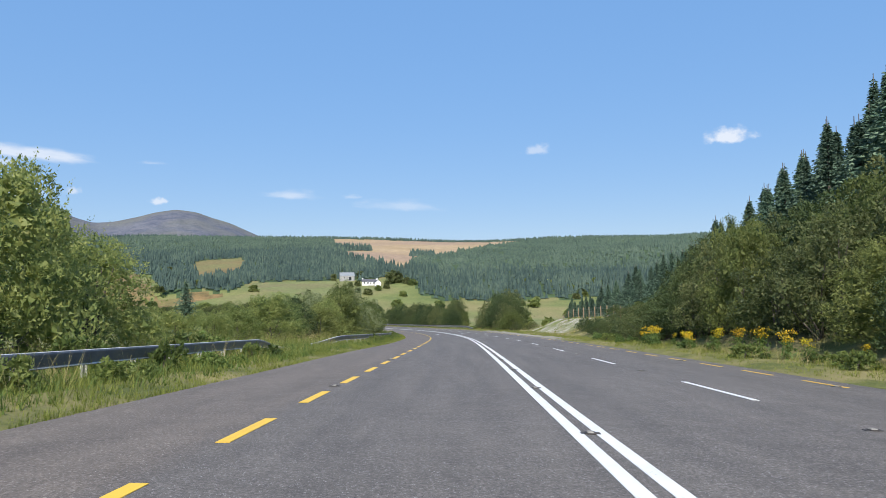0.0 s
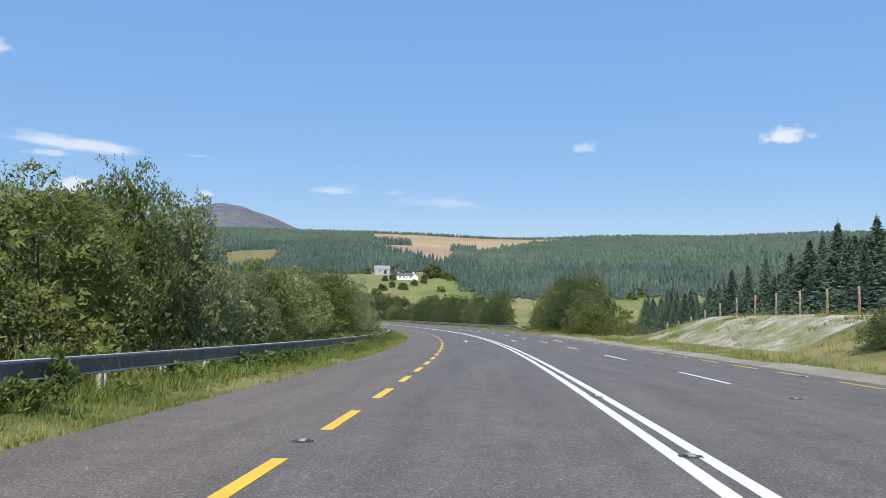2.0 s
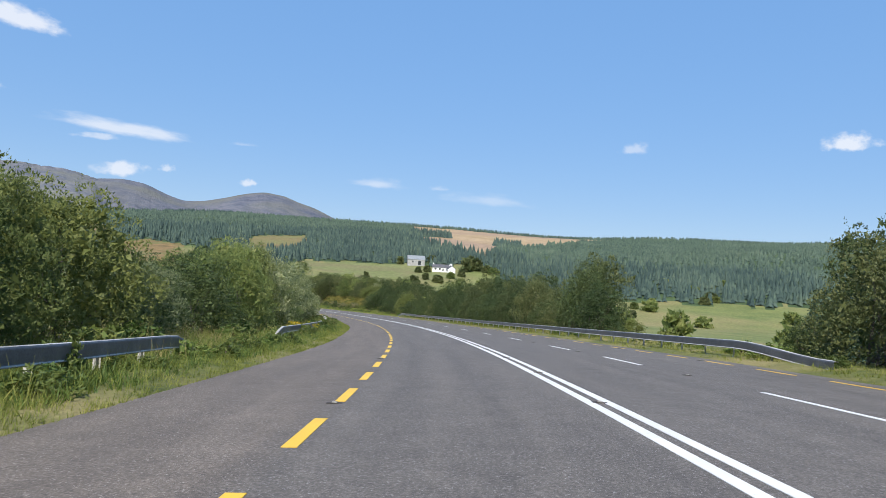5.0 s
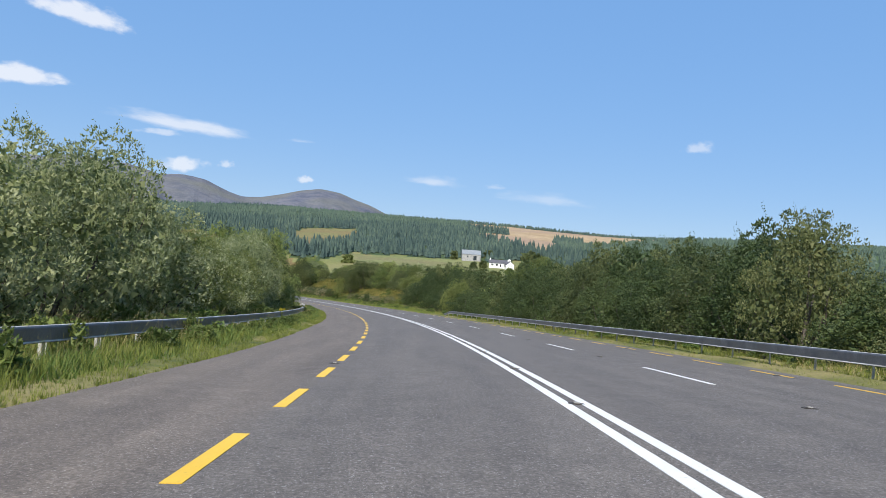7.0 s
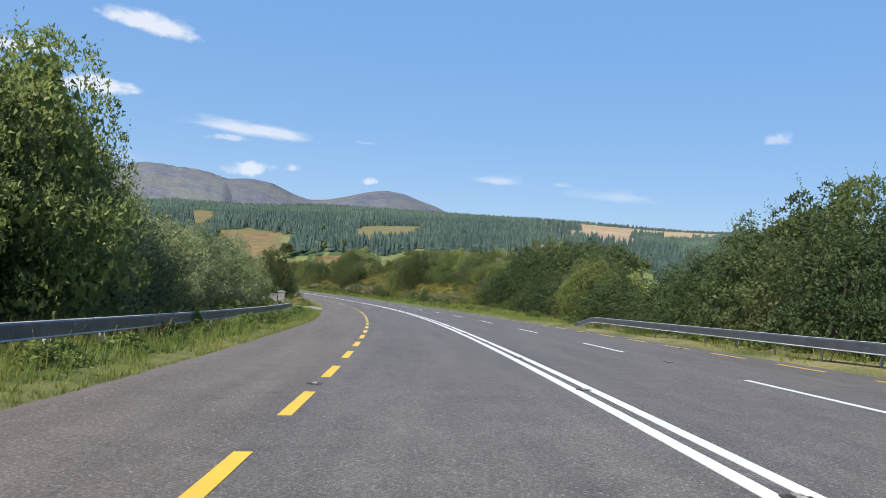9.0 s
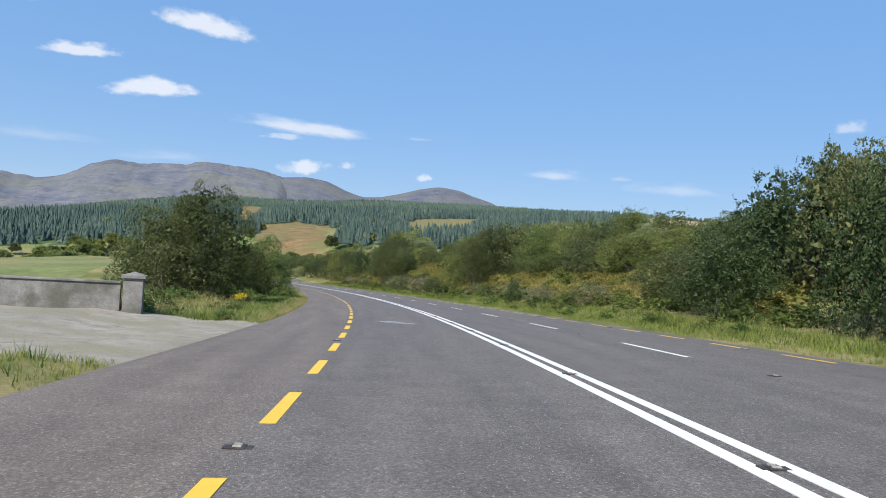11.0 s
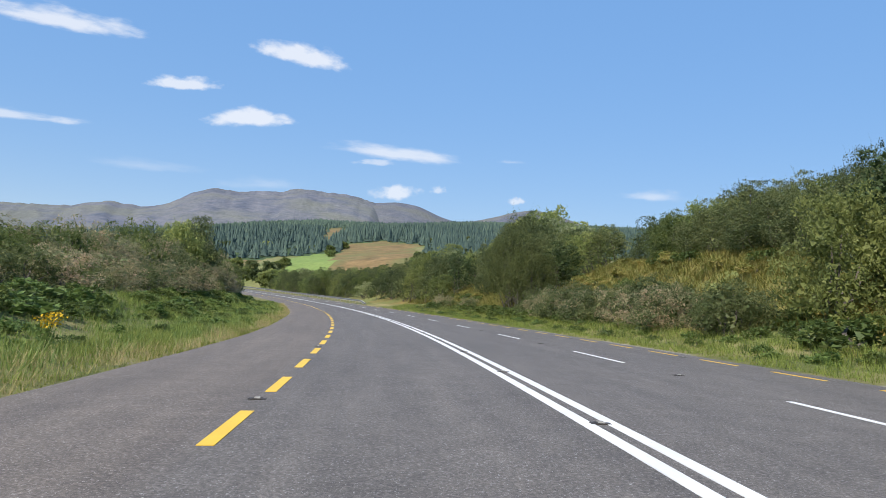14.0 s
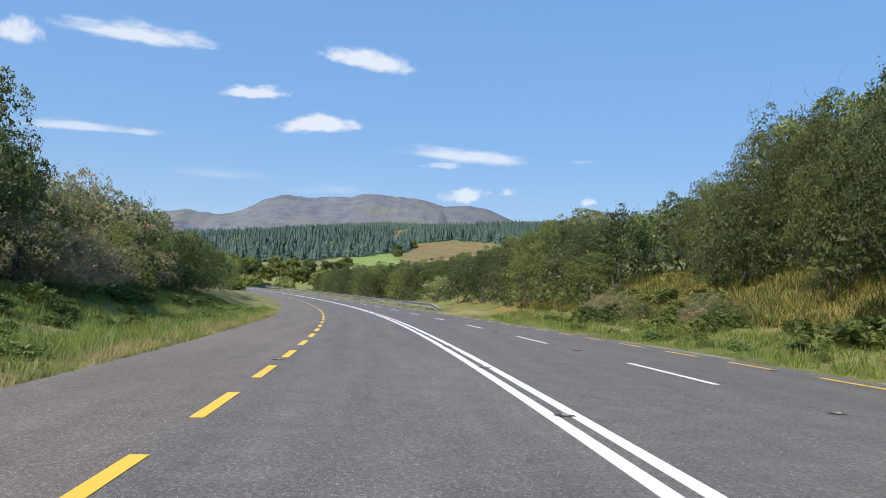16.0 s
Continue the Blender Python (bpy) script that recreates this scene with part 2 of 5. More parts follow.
# both far spruces: blue-green needles with the blue haze of distance mixed in
FAR_SPRUCE = foliage("haze_tinted_spruce", [(0.026, 0.048, 0.050), (0.048, 0.080, 0.074), (0.082, 0.122, 0.098), (0.135, 0.18, 0.125)], 0.1, 0.8, spread=0.0, patch=0.02)
YOUNG_SPRUCE = foliage("haze_tinted_young_spruce", [(0.036, 0.062, 0.052), (0.062, 0.096, 0.076), (0.093, 0.135, 0.098), (0.13, 0.176, 0.118)], 0.1, 0.8, spread=0.0, patch=0.012)
GRASS = foliage("grass_blades", [(0.072, 0.105, 0.022), (0.135, 0.172, 0.034), (0.22, 0.245, 0.056), (0.35, 0.325, 0.105)], 0.45, 0.6, patch=0.5)
STRAW = foliage("dry_grass", [(0.208, 0.169, 0.065), (0.338, 0.273, 0.117), (0.468, 0.377, 0.182), (0.546, 0.468, 0.26)], 0.35, 0.7)
WEED = foliage("broad_weeds", [(0.058, 0.098, 0.025), (0.10, 0.158, 0.04), (0.155, 0.215, 0.058), (0.22, 0.265, 0.088)], 0.35)
BRACKEN = foliage("bracken_and_bramble", [(0.12, 0.15, 0.036), (0.21, 0.22, 0.055), (0.33, 0.265, 0.08), (0.43, 0.28, 0.10)], 0.4, spread=0.35)
BLOOM = foliage("yellow_bloom", [(0.42, 0.29, 0.015), (0.55, 0.40, 0.02), (0.66, 0.50, 0.03)], 0.2, 0.6, 0.1)

# ---- the road's line: curvature, slope and crossfall along it ----
STEP = 2.0
SS = np.arange(-60.0, 640.0, STEP)
K_S = np.arange(-60, 641, 30.0)
K_V = [-0.05, -0.22, -0.33, 0.02, 0.89, 1.58, 1.76, 1.82, 1.84, 2.02, 1.74, 1.91, 2.03, 1.62, 1.81, 1.91, 1.88, 1.9, 1.95, 2.03, 2.12, 2.21, 2.3, 2.39]
G_S = np.arange(-60, 641, 44.0)
G_V = [-4.58, -4.89, -5.2, -5.44, -4.85, -4.59, -4.05, -3.64, -3.09, -2.82, -2.18, -1.61, -1.06, -0.31, 0.31, 0.93]
B_S = np.arange(-60, 641, 110.0)
B_V = [-3.52, 0.98, 4.85, 4.09, 3.33, 2.14, 1.65]
CROWN, MID = 0.0307, 3.825
LANE, FAR_EDGE = 7.555, 11.015       # lane line and far edge line, metres right of the near edge line
HD = np.cumsum(np.interp(SS, K_S, K_V)) * 1e-3 * STEP
HD = HD - np.interp(0, SS, HD)
RX = -np.cumsum(np.sin(HD)) * STEP
RY = np.cumsum(np.cos(HD)) * STEP
RZ = np.cumsum(np.interp(SS, G_S, G_V)) * 0.01 * STEP
RX, RY, RZ = RX - np.interp(0, SS, RX), RY - np.interp(0, SS, RY), RZ - np.interp(0, SS, RZ)
BK = np.interp(SS, B_S, B_V) * 0.01


def heading(s):
    return np.interp(s, SS, HD)


def on_road(s, l, h=0.0):
    """World places at s metres along, l metres right of the near edge line, h above the tarmac's plane."""
    s, l = np.asarray(s, float), np.asarray(l, float)
    hd = np.interp(s, SS, HD)
    lc = np.clip(l, -9, 20)
    z = np.interp(s, SS, RZ) + lc * np.interp(s, SS, BK) - CROWN * np.maximum(0, lc - MID) + h
    return np.stack(np.broadcast_arrays(np.interp(s, SS, RX) + l * np.cos(hd), np.interp(s, SS, RY) + l * np.sin(hd), z), -1)


def left_edge(s):
    return -3.15 + 0.12 * np.sin(s * 0.13) * np.sin(s * 0.037)


RIGHT_EDGE = 12.2


def smooth(a, b, v):
    t = np.clip((np.asarray(v, float) - a) / (b - a), 0, 1)
    return t * t * (3 - 2 * t)


def far_height(x, y):
    """The valley and the hillside beyond it."""
    x, y = np.asarray(x, float), np.asarray(y, float)
    r, az = np.hypot(x, y), np.degrees(np.arctan2(-x, y))
    floor = np.interp(y, [-900, -200, 0, 200, 400, 600], [30, 10, -2, -12, -19, -22])
    re = r - 90 * smooth(21, 30, az)
    hill = np.interp(re, [0, 560, 640, 760, 1014, 1400, 1900, 2300, 3200], [-60, -22, -14, 2.0, 33, 74, 124, 132, 120])
    hill = (hill + 14) * np.interp(az, [33, 35, 37, 40, 43, 47, 60], [1.0, 0.94, 0.90, 0.79, 0.60, 0.47, 0.44]) - 14
    hill = hill + smooth(-4, -16, az) * np.interp(r, [600, 1200, 1900], [0, 6, 2])
    front = smooth(100, 70, np.abs(az - 12))
    hill = hill * front + floor * (1 - front)
    roll_ = 2.5 * np.sin(x * 0.011 + 1.3) * np.sin(y * 0.009) + 5 * np.sin(x * 0.0037 + y * 0.0021)
    return np.maximum(hill, floor) + roll_ * smooth(500, 900, r)


def near_shape(s, l):
    """Height of the ground beside the road over the tarmac's plane."""
    s, l = np.asarray(s, float), np.asarray(l, float)
    le = -l - 3.15
    left = -0.05 + 0.10 * smooth(0.0, 1.2, le) + 0.35 * smooth(2.5, 6, le) - 1.2 * smooth(9, 40, le)
    bank_l = smooth(362, 385, s)
    left = left + bank_l * (1.3 * smooth(3, 9, le) + 1.0 * smooth(8, 16, le))
    le2 = l - RIGHT_EDGE
    right = -0.05 + 0.10 * smooth(0, 1.0, le2)
    up = smooth(66, 40, s)
    right = right + up * (1.2 * smooth(2, 8, le2) + 2.5 * smooth(8, 25, le2))
    cut = smooth(70, 86, s) * smooth(128, 108, s)
    right = right + cut * 2.1 * smooth(2.6, 8.5, le2)
    slope = smooth(300, 335, s) * smooth(560, 500, s)
    right = right + slope * (0.5 * smooth(1, 4, le2) + 3.6 * smooth(3, 15, le2))
    knoll = smooth(398, 414, s) * smooth(444, 428, s)
    right = right + knoll * 1.6 * smooth(5.5, 13, le2)
    low = smooth(120, 150, s) * smooth(330, 290, s)
    right = right - low * 2.5 * smooth(4, 30, le2)
    return np.where(l < 4, left, right)


def ground_height(s, l):
    p = on_road(s, l, near_shape(s, l))
    w = smooth(22, 110, np.abs(np.asarray(l, float) - 4.5))
    return p[..., 0], p[..., 1], p[..., 2] * (1 - w) + far_height(p[..., 0], p[..., 1]) * w


def at_ground(s, l, sink=0.0):
    x, y, z = ground_height(s, l)
    return Vector((float(x), float(y), float(z) - sink))


# ---- building helpers ----
def mesh_from(name, verts, faces, mats, index=None, uv=None, smooth_shade=False):
    me = bpy.data.meshes.new(name)
    me.from_pydata(np.asarray(verts).tolist() if not isinstance(verts, list) else verts, [], faces if isinstance(faces, list) else np.asarray(faces).tolist())
    for m in mats:
        me.materials.append(m)
    if index is not None:
        me.polygons.foreach_set("material_index", np.asarray(index, dtype=np.int32))
    if smooth_shade:
        me.polygons.foreach_set("use_smooth", np.ones(len(me.polygons), dtype=bool))
    if uv is not None:
        lay = me.uv_layers.new(name="UVMap")
        vi = np.empty(len(me.loops), dtype=np.int32)
        me.loops.foreach_get("vertex_index", vi)
        lay.data.foreach_set("uv", np.asarray(uv, dtype=np.float32)[vi].ravel())
    me.update()
    return me


def grid_faces(nu, nv):
    i, j = np.meshgrid(np.arange(nu - 1), np.arange(nv - 1), indexing="ij")
    a = (i * nv + j).ravel()
    return np.stack([a, a + nv, a + nv + 1, a + 1], 1)


def child(name, data, parent, label=""):
    ob = new(name, data)
    ob.parent = parent
    if label:
        tagged(ob, label)
    return ob


def part(name, bm, mat, parent, label=""):
    me = bpy.data.meshes.new(name)
    bm.to_mesh(me)
    bm.free()
    me.materials.append(mat)
    ob = new(name, me)
    ob.parent = parent
    if label:
        tagged(ob, label)
    return ob


def box(bm, size, at=(0, 0, 0), bevel=0.0, turn=None):
    """A box, bevelled if asked, in a bmesh."""
    v = bmesh.ops.create_cube(bm, size=1.0)["verts"]
    bmesh.ops.scale(bm, vec=size, verts=v)
    if bevel:
        es = list({e for x in v for e in x.link_edges})
        v = bmesh.ops.bevel(bm, geom=es, offset=bevel, segments=2, affect="EDGES", profile=0.6)["verts"]
    m = Matrix.Translation(at) @ (turn if turn is not None else Matrix.Identity(4))
    bmesh.ops.transform(bm, matrix=m, verts=list({*v}))
    return bm


# ---- ground ----
s_g = np.concatenate([np.arange(-58, 20, 6.0), np.arange(20, 560, 3.0), np.arange(560, 636, 8.0)])
l_g = np.array([-200, -160, -125, -100, -80, -64, -50, -40, -32, -26, -21, -17, -14, -12, -10.5, -9, -8, -7, -6, -5, -4.2, -3.6, -3.2, -2.9, -2, 4, 11.4, 12.0, 12.4, 12.8, 13.4, 14, 15, 16, 17, 18, 19, 20, 21.5, 23, 25, 27, 30, 34, 40, 48, 58, 70, 85, 105, 130, 165, 200])
gs, gl = np.meshgrid(s_g, l_g, indexing="ij")
gx, gy, gz = ground_height(gs, gl)
under = (gl > -3.0) & (gl < 11.9)
gz = np.where(under, gz - 0.12, gz)
rough_ = np.random.RandomState(4).rand(*gz.shape) - 0.5
gz = gz + np.where(under | (gl > -3.7) & (gl < 12.5), 0, rough_ * 0.14)
gf = grid_faces(len(s_g), len(l_g))
fs = gs.ravel()[gf].mean(1)
fl = gl.ravel()[gf].mean(1)
gi = np.zeros(len(gf), dtype=int)
gi[(np.abs(fl - 4.5) > 30)] = 1
gi[(fl > 15.8) & (fl < 21.5) & (fs > 89) & (fs < 113)] = 2
gi[(fl > 12) & (fl < 13.3) & (fs > 70) & (fs < 136)] = 3
gi[(fl > 12) & (fl < 13.9) & (fs > 116) & (fs < 130)] = 3
gi[(fl > 11.9) & (fl < 12.5) & (fs > 336) & (np.sin(fs * 0.37) + 0.6 * np.sin(fs * 0.93) > 0.25)] = 3
gi[(fl > 15) & (fl < 31) & (fs > 336) & (fs < 520)] = 4
gi[(fl < -3) & (fl > -30) & (fs > 302) & (fs < 316)] = 3
ground = new("ground", mesh_from("ground", np.stack([gx, gy, gz], -1).reshape(-1, 3), gf, [GRASS_GROUND, FIELD, SOIL, GRAVEL, RUST], gi, smooth_shade=True))
tagged(ground, "rough green grass verge and fields beside the road", "ground", kind="structure")

# ---- hillside and valley ----
az_g = np.concatenate([np.arange(-180, -60, 6.0), np.arange(-60, -20, 0.5), np.arange(-20, 40, 0.25), np.arange(40, 70, 0.5), np.arange(70, 181, 6.0)])
r_g = np.concatenate([[0.5, 30, 60, 120, 180, 240, 300, 360, 420, 480, 530], np.arange(560, 1120, 14.0), np.arange(1120, 2000, 30.0), [2050, 2150, 2300, 2600, 3200, 4000]])
ag, rg = np.meshgrid(np.radians(az_g), r_g, indexing="ij")
hx, hy = -np.sin(ag) * rg, np.cos(ag) * rg
hz = far_height(hx, hy)
dmin = np.full(hx.shape, 1e9)
for k in range(0, len(SS), 12):
    dmin = np.minimum(dmin, np.hypot(hx - RX[k], hy - RY[k]))
hz = hz - 9.0 * smooth(190, 120, dmin) - 0.4
hf = grid_faces(len(az_g), len(r_g))
fa = np.degrees(ag).ravel()[hf].mean(1)
fr = rg.ravel()[hf].mean(1)


# fields on the hillside: corners as bearing (degrees left of north) and range in metres
BRIGHT_FIELDS = [[(15.3, 795), (11, 800), (8.4, 800), (6.6, 770), (5.0, 735), (6.2, 712), (11.3, 700), (13.8, 722), (15.6, 755)], [(28.6, 832), (27.2, 884), (26.2, 806), (25.1, 695), (26.6, 706)]]
TAN_FIELDS = [[(19.4, 1040), (18.8, 875), (18.2, 930), (17.6, 965), (16.6, 985), (15.8, 1000), (15.9, 1095), (17.6, 1090)], [(31.4, 790), (29.6, 785), (29.5, 832), (31.2, 838)], [(9.4, 868), (6.6, 872), (6.8, 846), (9.2, 842)]]
BROWN_FIELDS = [[(27.2, 972), (25.2, 968), (23.4, 918), (22.5, 806), (21.9, 742), (22.9, 672), (25.5, 676), (25.4, 720), (26.1, 787)], [(23.9, 652), (21.6, 735), (18.2, 736), (16.6, 720), (19.8, 640)], [(30.9, 1450), (29.6, 1420), (28.0, 1060), (28.8, 1060)]]
MOORS = [[(9.4, 1890), (8.9, 1560), (7.9, 1520), (7.6, 1270), (8.6, 1235), (6.9, 1120), (5.4, 1060), (4.6, 975), (3.7, 960), (3.1, 1180), (1.4, 1300), (-0.8, 1450), (-3.7, 1680), (-4.9, 1890)]]


def in_field(a, r, fields):
    """Whether places lie in any of the fields."""
    got = np.zeros(np.broadcast(a, r).shape, bool)
    for f in fields:
        odd = np.zeros(got.shape, bool)
        for (a0, r0), (a1, r1) in zip(f, f[1:] + f[:1]):
            if r0 != r1:
                odd ^= ((r0 > r) != (r1 > r)) & (a < (a1 - a0) * (r - r0) / (r1 - r0) + a0)
        got |= odd
    return got


def land_use(a, r):
    """0 rough pasture, 1 bright pasture, 2 dry field, 3 moor, 4 young forest, 5 tall forest, 6 brown bracken, 7 green meadow."""
    a, r = np.asarray(a, float), np.asarray(r, float)
    aw, rw = a + 0.12 * np.sin(r * 0.05) + 0.08 * np.sin(r * 0.13 + a), r + 7 * np.sin(a * 1.9) + 4 * np.sin(a * 5.3 + 1)
    foot = np.interp(a, [-40, -14, -4, 0.5, 2.5, 3.6, 4.6, 8.6, 15.2, 16.2, 21.6, 22.4, 26.2, 29, 36, 60], [660, 672, 662, 660, 690, 800, 800, 800, 805, 740, 745, 900, 880, 840, 760, 720])
    crest = np.interp(a, [-40, -14, -4, 0, 3, 4, 7, 10, 17, 23, 27, 34, 60], [900, 860, 850, 830, 900, 1010, 1130, 1230, 1190, 1190, 1290, 1240, 1200])
    use = np.where(rw > foot, np.where(rw > crest, 4, 5), 0)
    for near in (30, 60, 90):
        for code, fields in ((3, MOORS), (2, TAN_FIELDS[:1]), (6, BROWN_FIELDS[2:])):
            use = np.where(in_field(aw, rw + near, fields), code, use)
    for code, fields in ((3, MOORS), (2, TAN_FIELDS), (6, BROWN_FIELDS), (1, BRIGHT_FIELDS[:1]), (7, BRIGHT_FIELDS[1:])):
        use = np.where(in_field(aw, rw, fields), code, use)
    return np.where(r > 2020, 3, use)


hi = land_use(fa, fr)
hillside = new("hillside", mesh_from("hillside", np.stack([hx, hy, hz], -1).reshape(-1, 3), hf, [FIELD, PASTURE, TAN, MOOR, FOREST_FLOOR, FOREST_FLOOR, BROWN, MEADOW], hi, smooth_shade=True))
tagged(hillside, "far hillside of pasture, dry fields and moorland", "hillside", kind="structure")


def mountain(name, profile, near_r, far_r, seed, label, rock=0.0, cover=MOUNTAIN):
    """A heath-covered mountain: a ridge profile by bearing, falling towards the valley and away behind."""
    az = np.arange(profile[0][0], profile[-1][0] + 0.01, 0.2)
    top = np.interp(az, [p[0] for p in profile], [p[1] for p in profile])
    top = np.convolve(np.pad(top, 2, mode="edge"), [0.1, 0.2, 0.4, 0.2, 0.1], "valid")
    if rock:
        top = top + np.array([rock * noise.fractal(Vector((a * 1.6, 0, seed)), 0.8, 2.0, 4) for a in az])
    rows = np.linspace(0, 1, 30)
    v = []
    for a, tp in zip(az, top):
        for u in rows:
            r = near_r + (far_r - near_r) * u
            f = math.sin(min(u / 0.8, 1) * math.pi / 2) ** 1.15 * (1 if u <= 0.8 else 1 - 0.35 * ((u - 0.8) / 0.2) ** 2)
            n = noise.fractal(Vector((a * 0.8, u * 5, seed)), 0.9, 2.0, 6)
            ar = radians(a)
            v.append((-math.sin(ar) * r, math.cos(ar) * r, 70 + (tp - 70) * f * (r / 4700 if u < 0.8 else 1) + (n - 0.2) * 9 * math.sin(math.pi * min(1, u / 0.8)) * 1.0))
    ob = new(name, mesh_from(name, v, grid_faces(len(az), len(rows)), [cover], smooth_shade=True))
    return tagged(ob, label, "mountain", kind="structure")


mountain("mountain_1", [(8, 120), (12, 235), (14.8, 322), (17.0, 402), (18.4, 434), (19.2, 460), (20.7, 476), (22.1, 456), (23.4, 424), (24.9, 394), (26.2, 386), (27.3, 412), (28.8, 464), (30.3, 480), (32, 466), (36, 400), (40, 300)], 3000, 4950, 3.1, "rounded heath mountain, painted grey-purple with haze, with a smooth summit")
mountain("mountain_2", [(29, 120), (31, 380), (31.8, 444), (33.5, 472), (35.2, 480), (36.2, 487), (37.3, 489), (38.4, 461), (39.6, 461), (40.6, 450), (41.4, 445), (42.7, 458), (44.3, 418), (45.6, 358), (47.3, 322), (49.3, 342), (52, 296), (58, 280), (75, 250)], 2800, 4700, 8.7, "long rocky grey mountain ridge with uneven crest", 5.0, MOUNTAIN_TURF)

# ---- road ----
s_r = np.arange(-58, 637, 2.0)
l_frac = np.array([0, 0.03, 0.2, 0.4, 0.46, 0.5, 0.7, 0.97, 1.0])
rs = np.repeat(s_r[:, None], len(l_frac), 1)
e0 = left_edge(s_r)[:, None]
rl = e0 + (RIGHT_EDGE - e0) * l_frac[None]
k_mid = int(np.argmin(np.abs(l_frac - 0.46)))
rl[:, k_mid] = MID
rp = on_road(rs, rl)
rp[:, 0, 2] -= 0.07
rp[:, -1, 2] -= 0.07
road = new("road", mesh_from("road", rp.reshape(-1, 3), grid_faces(len(s_r), len(l_frac)), [ASPHALT], uv=np.stack([rl, rs], -1).reshape(-1, 2), smooth_shade=True))
tagged(road, "worn dark grey asphalt road curving downhill", "road", kind="structure")


def centre_line(s):
    """The double line's middle: it stands a little further out before the bend."""
    return MID - 0.065 + 0.10 * smooth(62, 22, s) - 0.03 * smooth(330, 350, s) * smooth(395, 375, s)


def strip(l0, l1, s0, s1, h=0.006, step=2.0, line=None):
    n = max(2, int(math.ceil((s1 - s0) / step)) + 1)
    s = np.linspace(s0, s1, n)
    mid = line(s) if line else np.zeros(n)
    p = np.stack([on_road(s, mid + l0, h), on_road(s, mid + l1, h)], 1).reshape(-1, 3)
    q = p.copy()
    q[:, 2] -= h + 0.004
    v = np.concatenate([p, q])
    m = 2 * n
    f = [(2 * i, 2 * i + 1, 2 * i + 3, 2 * i + 2) for i in range(n - 1)]
    f += [(2 * i + a, 2 * i + 2 + a, 2 * i + 2 + a + m, 2 * i + a + m) for i in range(n - 1) for a in (0, 1)]
    f += [(0, 1, 1 + m, m), (m - 2, m - 1, 2 * m - 1, 2 * m - 2)]
    return v, f


def marking(name, l0, l1, s0, s1, mat, line=None):
    v, f = strip(l0, l1, s0, s1, line=line)
    return child(name, mesh_from(name, v, f, [mat]), road)


# ---- road markings ----
PH_S = [-120, 12, 40, 67, 94, 125, 179, 198, 224, 250, 315, 341, 367, 393, 413, 431, 720]
PH_V = [3.9, 3.62, 3.6, 3.29, 2.5, 1.58, -1.04, -1.42, -1.75, -2.43, -3.32, -4.35, -5.4, -6.91, -8.17, -9.18, -18.0]
dash_s = []
for k in range(-24, 185):
    s = 4.0 * k
    for _ in range(30):
        s = 4.0 * k + float(np.interp(s, PH_S, PH_V))
    if -50 < s < 625:
        dash_s.append(s)
for s in dash_s:
    marking("yellow_dash", -0.075, 0.075, s, s + 2.0, YELLOW)
for s in dash_s:
    marking("yellow_dash", FAR_EDGE - 0.06, FAR_EDGE + 0.06, s + 1.2, s + 3.3, YELLOW)
lane_s = list(np.arange(13.1 - 9 * 11.87, 158, 11.87)) + list(np.arange(165.1, 306, 11.73)) + list(np.arange(317.0, 680, 11.47))
lane_s = [s for s in lane_s if -55 < s < 625]
for s in lane_s:
    marking("white_dash", LANE - 0.06, LANE + 0.06, s, s + 4.2, WHITE)
for off in (-0.144, 0.144):
    for s in np.arange(-56, 620, 40.0):
        marking("white_line", off - 0.074, off + 0.074, float(s), float(s) + 40.0, WHITE, centre_line)


def arrow(s, l, ahead):
    """A straight-on arrow painted on the lane."""
    d = 1.0 if ahead else -1.0
    pts = [(0, -0.13), (0, 0.13), (2.0, 0.055), (2.0, 0.24), (3.2, 0.0), (2.0, -0.24), (2.0, -0.055)]
    v = [on_road(s + d * (a - 1.6), l + b, 0.006).tolist() for a, b in pts]
    w = [(x, y, z - 0.01) for x, y, z in v]
    f = [tuple(range(7))] + [(i, (i + 1) % 7, 7 + (i + 1) % 7, 7 + i) for i in range(7)]
    return child("arrow", mesh_from("arrow", v + w, f, [WHITE]), road, "white painted lane arrow")


arrow(112.4, 1.85, True)
arrow(113.0, 5.65, False)
arrow(114.0, 9.25, False)


def spill(s, l, mat):
    """A dried pale smear: many thin ragged streaks lying slantwise over the lane."""
    rnd = random.Random(3)
    V, F = [], []
    for k in range(54):
        u = max(-1.0, min(1.0, rnd.gauss(0, 0.5)))
        cl, cs = l + 0.62 * u, s - 1.0 * u + rnd.gauss(0, 0.45) * (1 - abs(u) * 0.7)
        ln, wd = rnd.uniform(0.1, 0.34), rnd.uniform(0.02, 0.09)
        n = 9
        o = len(V)
        for i in range(n):
            t = i / (n - 1) * 2 - 1
            q = wd * math.sqrt(max(0.02, 1 - t * t)) * rnd.uniform(0.4, 1.0)
            for e in (-1, 1):
                V.append(on_road(cs - 0.8 * t * ln + e * q * 1.4, cl + t * ln + e * q * 0.2, 0.004 + k * 0.00004).tolist())
        F += [(o + 2 * i, o + 2 * i + 1, o + 2 * i + 3, o + 2 * i + 2) for i in range(n - 1)]
    return child("pale_spill", mesh_from("pale_spill", V, F, [mat]), road, "dried pale smear on the tarmac")


PALE_SPILL = paint("pale_spill", (0.27, 0.275, 0.275), (0.11, 0.11, 0.11))
DARK_TAR = surface("dark_tar", (0.085, 0.078, 0.07), (0.118, 0.108, 0.098), 5.0, 0.7, 20.0)
spill(317.5, 1.65, PALE_SPILL)


